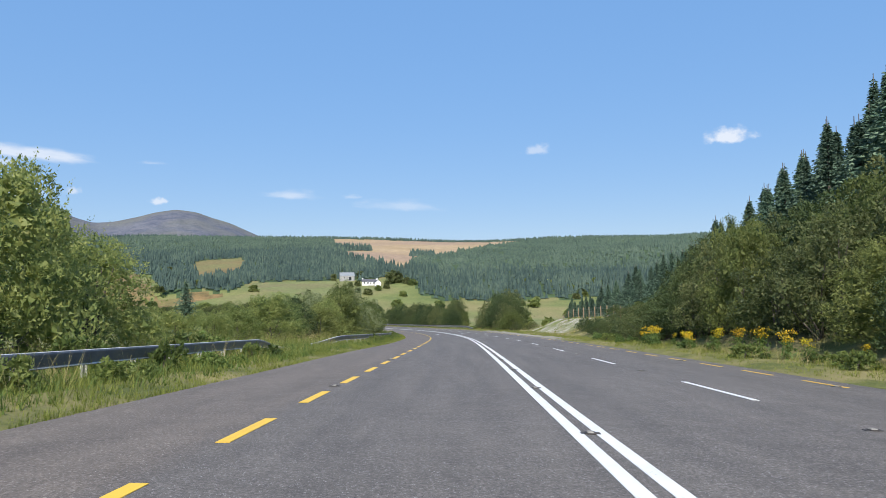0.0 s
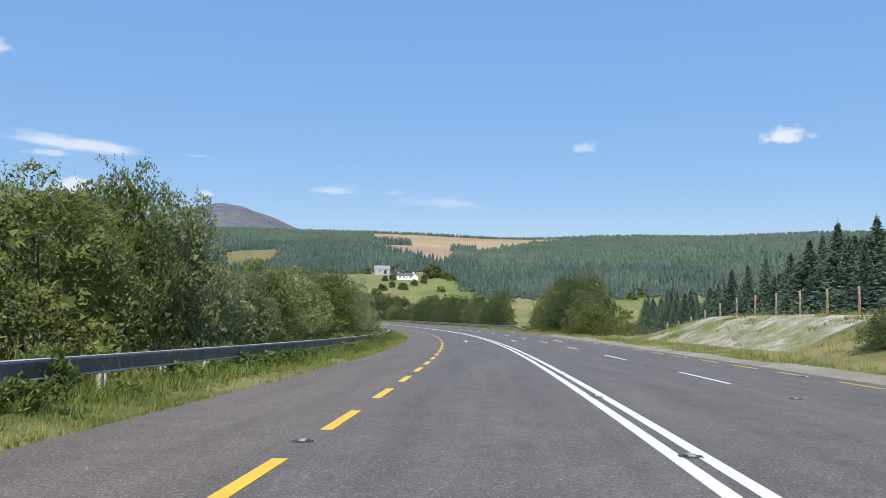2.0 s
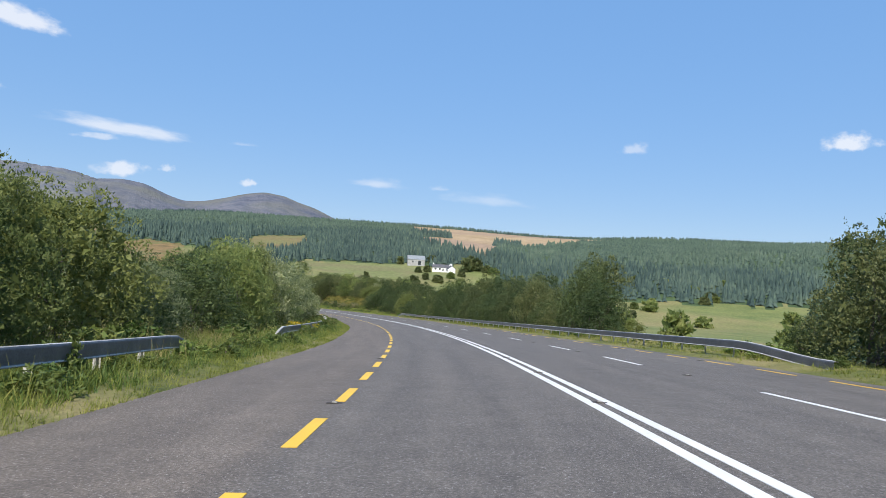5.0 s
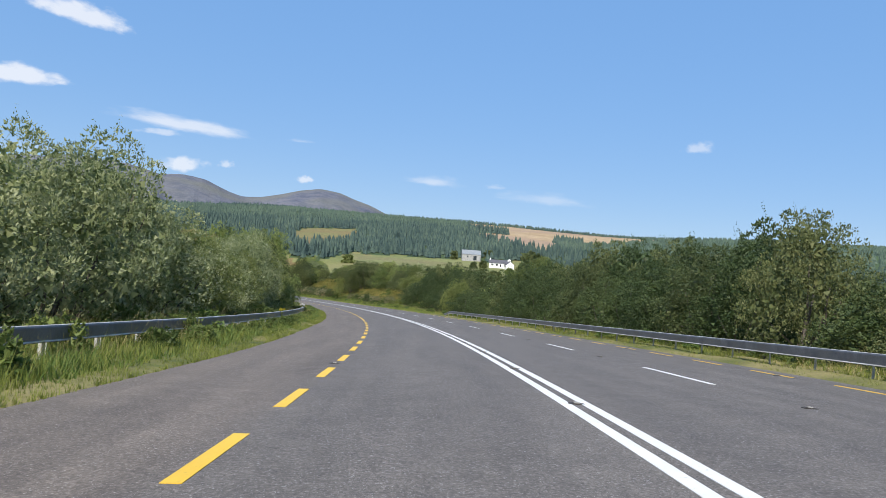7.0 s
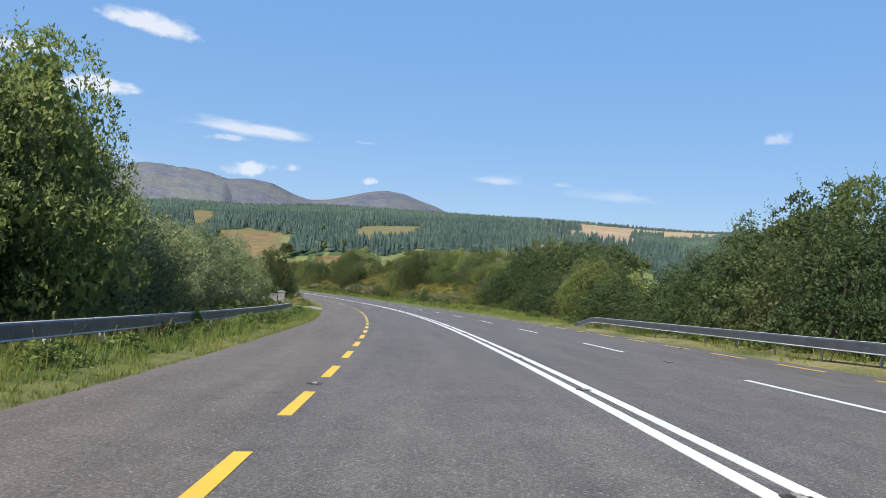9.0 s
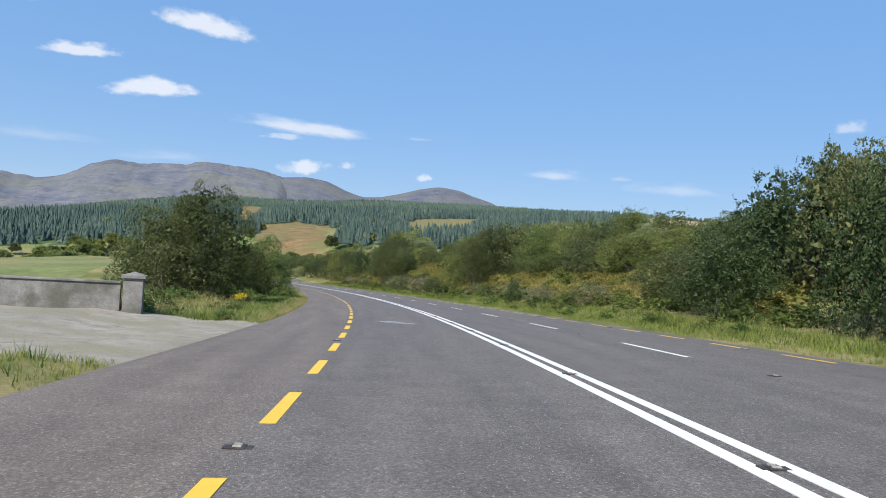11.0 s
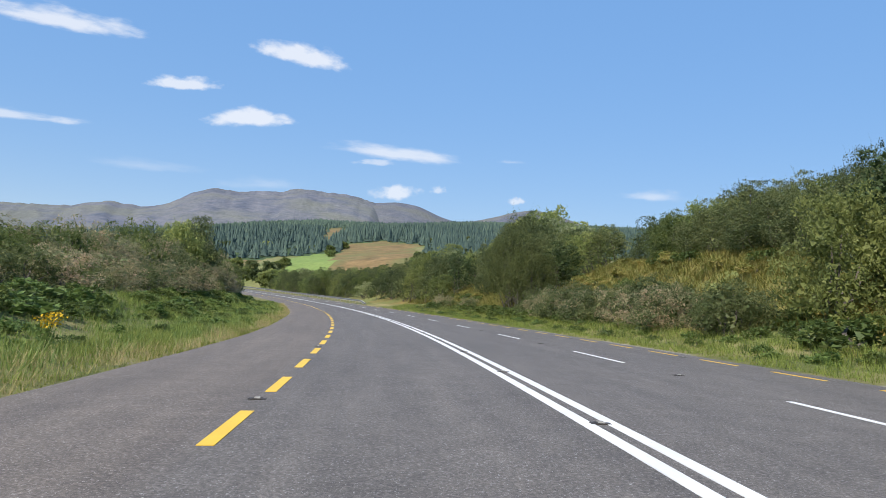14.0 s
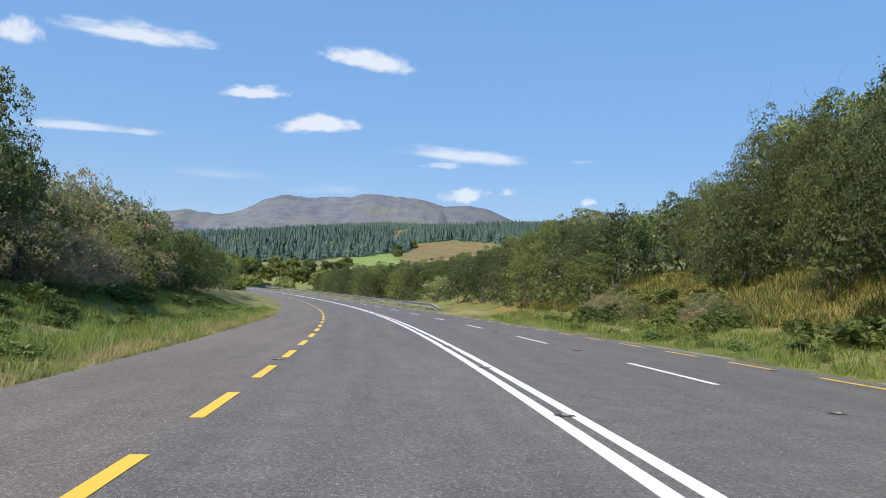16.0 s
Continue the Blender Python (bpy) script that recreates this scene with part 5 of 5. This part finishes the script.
# ---- verge plants ----
def blades(name, mat, count, s_range, l_fn, h_fn, seed, per, width, label):
    """Tufts of grass, thick in some places and thin in others."""
    rs = np.random.RandomState(seed)
    s = rs.uniform(*s_range, count)
    u = rs.rand(count)
    l = l_fn(s, u, rs)
    patchy = 0.5 + 0.5 * np.sin(s * 0.9 + 2.1 * np.sin(l * 1.3 + seed)) * np.sin(s * 0.31 + l * 2.3 + seed * 1.7)
    h = h_fn(s, u, rs) * (0.55 + 0.75 * patchy)
    keep = (h > 0.02) & (rs.rand(count) < 0.45 + 0.75 * patchy)
    s, l, h = s[keep], l[keep], h[keep]
    x, y, z = ground_height(s, l)
    n = len(s)
    V = []
    for k in range(per):
        a = rs.rand(n) * 6.28
        lean = 0.3 + 1.3 * rs.rand(n) ** 1.5
        hh = h * (0.45 + 0.75 * rs.rand(n))
        off = h * 0.35 + 0.02
        bx, by = x + rs.normal(size=n) * off * 0.6, y + rs.normal(size=n) * off * 0.6
        dx, dy = np.cos(a), np.sin(a)
        w = width * (0.5 + 0.8 * rs.rand(n))
        p0 = np.stack([bx - dy * w, by + dx * w, z - 0.05], -1)
        p1 = np.stack([bx + dy * w, by - dx * w, z - 0.05], -1)
        t = np.stack([bx + dx * lean * hh, by + dy * lean * hh, z + hh], -1)
        V.append(np.stack([p0, p1, t], 1))
    v = np.concatenate(V).reshape(-1, 3)
    ob = new(name, tris_mesh(name, v, [mat]))
    return tagged(ob, label, "grass", kind="stuff")


def drive(s):
    return (s > 302.5) & (s < 316.5)


def lay_by(s):
    return (s > 74) & (s < 134)



blades("verge_grass", GRASS, 40000, (2, 470), lambda s, u, r: left_edge(s) + 0.06 - 2.6 * u**1.5, lambda s, u, r: np.where(drive(s), 0, 0.08 + 0.16 * u), 61, 6, 0.010, "short bright green grass along the tarmac edge")
blades("verge_grass", GRASS, 20000, (12, 470), lambda s, u, r: np.full(len(s), RIGHT_EDGE) - 0.02 + 3.6 * u, lambda s, u, r: np.where(lay_by(s) & (u < 0.3), 0, 0.08 + 0.2 * u), 62, 6, 0.010, "green grass along the far verge")
blades("dry_grass", STRAW, 6000, (0, 302), lambda s, u, r: left_edge(s) - 1.5 - 5 * u, lambda s, u, r: (0.4 + 0.55 * r.rand(len(s))) * (0.35 + 0.65 * (np.sin(s * 0.21) * np.sin(s * 0.083 + 1) > -0.2)), 63, 6, 0.006, "tall dry straw-coloured grass")
blades("tall_grass", GRASS, 15000, (0, 302), lambda s, u, r: left_edge(s) - 0.8 - 4.6 * u, lambda s, u, r: 0.16 + 0.14 * (u > 0.25) + 0.36 * r.rand(len(s)), 71, 7, 0.008, "tall green grass round the barrier posts")
blades("dry_grass", STRAW, 5200, (316.5, 470), lambda s, u, r: left_edge(s) + 0.05 - 0.9 * u * (1 + np.sin(s * 0.4) * 0.5), lambda s, u, r: 0.12 + 0.24 * r.rand(len(s)), 67, 5, 0.006, "thin fringe of dry grass at the tarmac edge")
blades("dry_grass", STRAW, 1000, (317, 334), lambda s, u, r: -5.4 - 7 * u, lambda s, u, r: 0.3 + 0.4 * r.rand(len(s)), 68, 6, 0.007, "patch of tall dry grass past the driveway")
blades("dry_grass", STRAW, 5500, (15, 480), lambda s, u, r: 13.6 + 9 * u, lambda s, u, r: (0.35 + 0.5 * r.rand(len(s))) * (0.1 + 0.9 * (np.sin(s * 0.17 + 2) * np.sin(s * 0.05) > 0.0)), 64, 6, 0.006, "tall dry straw-coloured grass on the far bank")
blades("weeds", WEED, 9000, (0, 302), lambda s, u, r: left_edge(s) - 0.7 - 5.5 * u, lambda s, u, r: 0.14 + 0.28 * r.rand(len(s)), 65, 5, 0.014, "rank green weeds and docks in the verge")
blades("weeds", WEED, 15000, (317, 480), lambda s, u, r: left_edge(s) - 0.7 - 5.5 * u, lambda s, u, r: 0.12 + 0.22 * r.rand(len(s)), 69, 5, 0.016, "lush low green weeds in the verge")
blades("weeds", NETTLE, 9000, (300, 480), lambda s, u, r: 13.2 + 9 * u, lambda s, u, r: 0.14 + 0.28 * r.rand(len(s)), 66, 5, 0.014, "rank green weeds on the far bank")
blades("bank_grass", GRASS, 6000, (84, 116), lambda s, u, r: 15.0 + 6.5 * u, lambda s, u, r: (0.10 + 0.14 * r.rand(len(s))) * (np.sin(s * 0.9 + 3 * u) * np.sin(s * 0.37 + 9 * u) > 0.3), 70, 4, 0.015, "patchy young grass on the bare soil bank")
blades("weeds", LUSH, 15000, (0, 302), lambda s, u, r: left_edge(s) - 0.55 - 3.2 * u, lambda s, u, r: 0.10 + 0.34 * r.rand(len(s)) * (0.4 + 0.6 * u), 74, 6, 0.016, "rank yellow-green weeds before the barrier")
blades("bracken", BRACKEN, 26000, (392, 484), lambda s, u, r: 17.5 + 10 * u, lambda s, u, r: 0.22 + 0.42 * r.rand(len(s)), 75, 6, 0.035, "golden green bracken covering the bank")
blades("bracken", BRACKEN, 9000, (338, 392), lambda s, u, r: 17.5 + 8 * u, lambda s, u, r: 0.22 + 0.42 * r.rand(len(s)), 76, 6, 0.035, "golden green bracken covering the bank")
# brambles, nettles and docks under and over the barrier
for s in np.arange(1, 300, 1.15):
    if rnd.random() < 0.9 and not 30 < s < 58:
        kind = rnd.choice(weed_kinds + bracken_kinds[1:])
        near = rnd.random() < 0.58
        l = -4.3 - rnd.uniform(0, 0.7) if near else -5.7 - rnd.uniform(0, 2.0)
        place(kind, s + rnd.uniform(-0.6, 0.6), l, rnd.uniform(0.35, 0.68) if near else rnd.uniform(0.6, 1.15), rnd.uniform(0, 6.28), rnd.uniform(1.0, 1.6), 0.06)
for s in (5.5, 12.5, 19.0, 27.0, 66.0, 86.5, 104.5, 108.2, 112.0, 117.5, 124.0, 131.0, 147.0, 178.0, 187.5, 191.0, 197.0, 209.0):
    place(weed_kinds[1], s, -5.1, rnd.uniform(0.75, 1.0), rnd.uniform(0, 6.28), rnd.uniform(0.8, 1.2), 0.05)
blades("lush_grass", LUSH, 21000, (317, 480), lambda s, u, r: left_edge(s) - 0.25 - 6.4 * u, lambda s, u, r: 0.12 + 0.14 * u + 0.2 * r.rand(len(s)) ** 2, 72, 7, 0.010, "long lush green grass on the verge")
blades("lush_grass", LUSH, 15000, (292, 480), lambda s, u, r: RIGHT_EDGE + 0.2 + 3.6 * u, lambda s, u, r: 0.12 + 0.14 * u + 0.2 * r.rand(len(s)) ** 2, 73, 7, 0.010, "long lush green grass on the far verge")
for s in np.arange(318, 470, 1.9):
    for kind in (weed_kinds[0], weed_kinds[1], rnd.choice(weed_kinds)):
        l = -4.4 - rnd.uniform(0, 5.2)
        place(kind, s + rnd.uniform(-1, 1), l, rnd.uniform(0.3, 0.5) + (0.3 if l < -7.5 else 0.0), rnd.uniform(0, 6.28), rnd.uniform(1.3, 2.2), 0.05)
    place(rnd.choice(weed_kinds), s + rnd.uniform(-1, 1), 13.4 + rnd.uniform(0, 2.0), rnd.uniform(0.3, 0.5), rnd.uniform(0, 6.28), rnd.uniform(1.3, 2.2), 0.05)
    for _ in range(4):
        l = 15.6 + rnd.uniform(0, 11)
        if 429 < s < 453 and l > 17:
            continue
        place(bracken_kinds[0] if l > 18.5 and rnd.random() < 0.75 else bracken_kinds[1], s + rnd.uniform(-1, 1), l, rnd.uniform(0.55, 1.15), rnd.uniform(0, 6.28), rnd.uniform(1.4, 2.2), 0.05)
for s in np.arange(397, 430, 2.2):
    place(rnd.choice(gorse_kinds[1:3] + gorse_kinds[2:3]), s + rnd.uniform(-0.5, 0.5), 16.4 + rnd.uniform(0, 0.9), rnd.uniform(0.72, 1.0), rnd.uniform(0, 6.28), 1.0)
for s in np.arange(16, 302, 2.3):
    if not 72 < s < 132 and rnd.random() < 0.8:
        place(rnd.choice(weed_kinds), s + rnd.uniform(-0.8, 0.8), 14.3 + rnd.uniform(0, 1.6), rnd.uniform(0.35, 0.85), rnd.uniform(0, 6.28), rnd.uniform(1.1, 1.7), 0.05)


place(near_kinds["green_leaves"][0], 355.0, 15.0, 0.42, 0.3, 0.7)


# ---- yellow flowers ----
def make_ragwort(seed):
    rs = np.random.RandomState(seed)
    root = new("ragwort")
    V, F, P = [], [], []
    for k in range(9):
        a, r = rs.rand() * 6.28, 0.12 + 0.3 * rs.rand()
        h = 0.8 + 0.5 * rs.rand()
        v, f = tube([(0.1 * r * math.cos(a), 0.1 * r * math.sin(a), -0.1), (r * math.cos(a), r * math.sin(a), h)], [0.012, 0.008], 4)
        o = len(V)
        V += v
        F += [tuple(i + o for i in q) for q in f]
        for j in range(15):
            P.append((r * math.cos(a) + rs.normal() * 0.11, r * math.sin(a) + rs.normal() * 0.11, h + rs.normal() * 0.05))
    child("stalks", mesh_from("stalks", V, F, [WEED]), root)
    P = np.array(P)
    d = unit(rs.normal(size=P.shape) + np.array([0, 0, 0.4]))
    ln = np.full(len(P), 0.085)
    tagged(child("blooms", tris_mesh("blooms", leaf_tris(P, d, ln, ln * 0.45, rs), [BLOOM]), root), kind="stuff")
    q = np.stack([rs.normal(size=120) * 0.2, rs.normal(size=120) * 0.2, rs.rand(120) * 0.8], -1)
    ln = 0.12 + 0.08 * rs.rand(120)
    child("leaves", tris_mesh("leaves", leaf_tris(q, unit(rs.normal(size=q.shape)), ln, ln * 0.3, rs), [WEED]), root)
    return tagged(root, "clump of yellow ragwort flowers in the verge", "flowers", "yellow flowers in the verges")


rag = make_ragwort(91)
for s, l in ((183.5, -6.2), (184.4, -6.6), (185.2, -5.0), (186.0, -6.0), (196, -6.4), (237, -5.6), (329, -5.6), (330, -6.0), (384, -5.4)):
    place(rag, s, l, rnd.uniform(0.45, 0.7), rnd.uniform(0, 6.28), 1.2, 0.02)
for s in (24.5, 28.0, 28.9, 30.6, 33.2, 36.4, 37.0, 40.8, 41.6, 42.2, 46.0, 49.6, 50.4, 51.0, 53.6):
    place(rag, s, 14.8 + rnd.uniform(0, 1.2), rnd.uniform(0.5, 0.95), rnd.uniform(0, 6.28), rnd.uniform(0.8, 1.1), 0.02)

# ---- clouds ----
def cloud_material(seed, soft_, dense):
    m, n, l, p = material("cloud_vapour")
    n.remove(p)
    c = coords(n)
    xyz = n.new("ShaderNodeSeparateXYZ")
    l.new(c, xyz.inputs[0])
    under = n.new("ShaderNodeMath")           # the base is flatter than the top
    under.operation = "MULTIPLY"
    l.new(xyz.outputs[1], under.inputs[0])
    under.inputs[1].default_value = -2.0
    up = n.new("ShaderNodeMath")
    up.operation = "MAXIMUM"
    l.new(xyz.outputs[1], up.inputs[0])
    l.new(under.outputs[0], up.inputs[1])
    flat = n.new("ShaderNodeCombineXYZ")
    l.new(xyz.outputs[0], flat.inputs[0])
    l.new(up.outputs[0], flat.inputs[1])
    grad = n.new("ShaderNodeVectorMath")
    grad.operation = "LENGTH"
    l.new(flat.outputs[0], grad.inputs[0])
    mp = n.new("ShaderNodeMapping")
    mp.inputs["Location"].default_value = (seed * 3.7, seed * 1.9, 0)
    mp.inputs["Scale"].default_value = (1.5, 0.9, 1.0)
    l.new(c, mp.inputs["Vector"])
    nz = noise_node(n, l, mp.outputs[0], 1.7, 6.0, 0.55)
    gain = n.new("ShaderNodeMath")
    gain.operation = "MULTIPLY_ADD"
    l.new(nz, gain.inputs[0])
    gain.inputs[1].default_value, gain.inputs[2].default_value = 1.1, 0.12
    s1 = n.new("ShaderNodeMath")
    s1.operation = "SUBTRACT"
    l.new(gain.outputs[0], s1.inputs[0])
    l.new(grad.outputs["Value"], s1.inputs[1])
    mr = n.new("ShaderNodeMapRange")
    mr.interpolation_type = "SMOOTHSTEP"
    l.new(s1.outputs[0], mr.inputs[0])
    mr.inputs[1].default_value, mr.inputs[2].default_value = -0.1, -0.1 + soft_
    mr.inputs[3].default_value, mr.inputs[4].default_value = 0.0, dense * 0.85
    em = n.new("ShaderNodeEmission")
    em.inputs[0].default_value = (0.93, 0.95, 1.0, 1)
    em.inputs[1].default_value = 0.8
    tp = n.new("ShaderNodeBsdfTransparent")
    mx = n.new("ShaderNodeMixShader")
    l.new(mr.outputs[0], mx.inputs[0])
    l.new(tp.outputs[0], mx.inputs[1])
    l.new(em.outputs[0], mx.inputs[2])
    l.new(mx.outputs[0], n["Material Output"].inputs[0])
    return m


def cloud(away, az, el, w, h, tilt, dense, seed, soft_):
    """A patch of cloud far off in the sky, seen from `away` metres along the road; w, h: half sizes in degrees."""
    r = 4380.0
    c = Vector(on_road(away, 1.4, 1.2).tolist()) + Vector((-math.sin(radians(az)) * math.cos(radians(el)), math.cos(radians(az)) * math.cos(radians(el)), math.sin(radians(el)))) * r
    uu = np.linspace(-1, 1, 9)
    v = [(float(a), float(b), 0.12 * float(a * a + b * b)) for a in uu for b in uu]
    me = mesh_from("cloud", v, grid_faces(9, 9), [cloud_material(seed, soft_, dense)], smooth_shade=True)
    ob = new("cloud", me)
    q = (-c).to_track_quat("Z", "Y")
    ob.matrix_basis = Matrix.LocRotScale(c, (q.to_matrix().to_4x4() @ Matrix.Rotation(radians(tilt), 4, "Z")).to_quaternion(), (r * radians(w), r * radians(h), 60))
    ob.visible_shadow = False
    return tagged(ob, "small white fair-weather cloud", "cloud", "clouds in the sky", "structure")


# metres along the road, bearing, height, half width, half height, tilt, density, softness
CLOUDS = [
    (94, -20.54, 10.82, 2.48, 1.23, -0.1, 0.9, 0.45),
    (238, -7.08, 11.01, 1.64, 0.89, 1.8, 0.47, 0.6),
    (238, 12.74, 7.53, 3.11, 0.95, -2.2, 0.33, 0.8),
    (238, 3.96, 6.68, 5.46, 0.95, -3.2, 0.33, 0.8),
    (238, 8, 7.48, 1.24, 0.4, 0.8, 0.28, 0.7),
    (238, 31.8, 9.8, 7.44, 1.12, -3.2, 0.76, 0.6),
    (238, 33.37, 9.08, 2.36, 0.51, 1.8, 0.57, 0.6),
    (238, 31.78, 6.85, 2.6, 1.07, 4.8, 0.81, 0.55),
    (238, 28.59, 7.33, 0.9, 0.56, 6.8, 0.57, 0.6),
    (238, 22.75, 6.81, 0.99, 0.62, 6.8, 0.71, 0.55),
    (238, 39.21, 16.09, 4.47, 1.51, -7.2, 0.9, 0.45),
    (330, 47.86, 13.49, 3.42, 1.01, 3.6, 0.85, 0.45),
    (330, 43.04, 11.61, 4.47, 1.4, 4.6, 0.9, 0.45),
    (420, 56.62, 16.68, 7.2, 1.4, 0, 0.85, 0.5),
    (420, 63.96, 15.4, 1.99, 1.85, 1, 0.85, 0.5),
    (420, 59.95, 9.95, 7.2, 0.78, 3, 0.66, 0.6),
    (330, 50.23, 7.52, 5.96, 0.89, -0.4, 0.24, 0.9),
    (330, 12.98, 7.68, 3.23, 0.62, -1.4, 0.28, 0.8),
    (330, 41.91, 6.98, 4.96, 0.95, 3.6, 0.24, 0.9),
    (330, 55.31, 9.85, 1.49, 0.56, 1.6, 0.38, 0.7),
    (94, 22.86, 9.33, 1.49, 0.28, -0.1, 0.24, 0.8),
]
for k, row in enumerate(CLOUDS):
    cloud(*row[:7], k + 1, row[7])
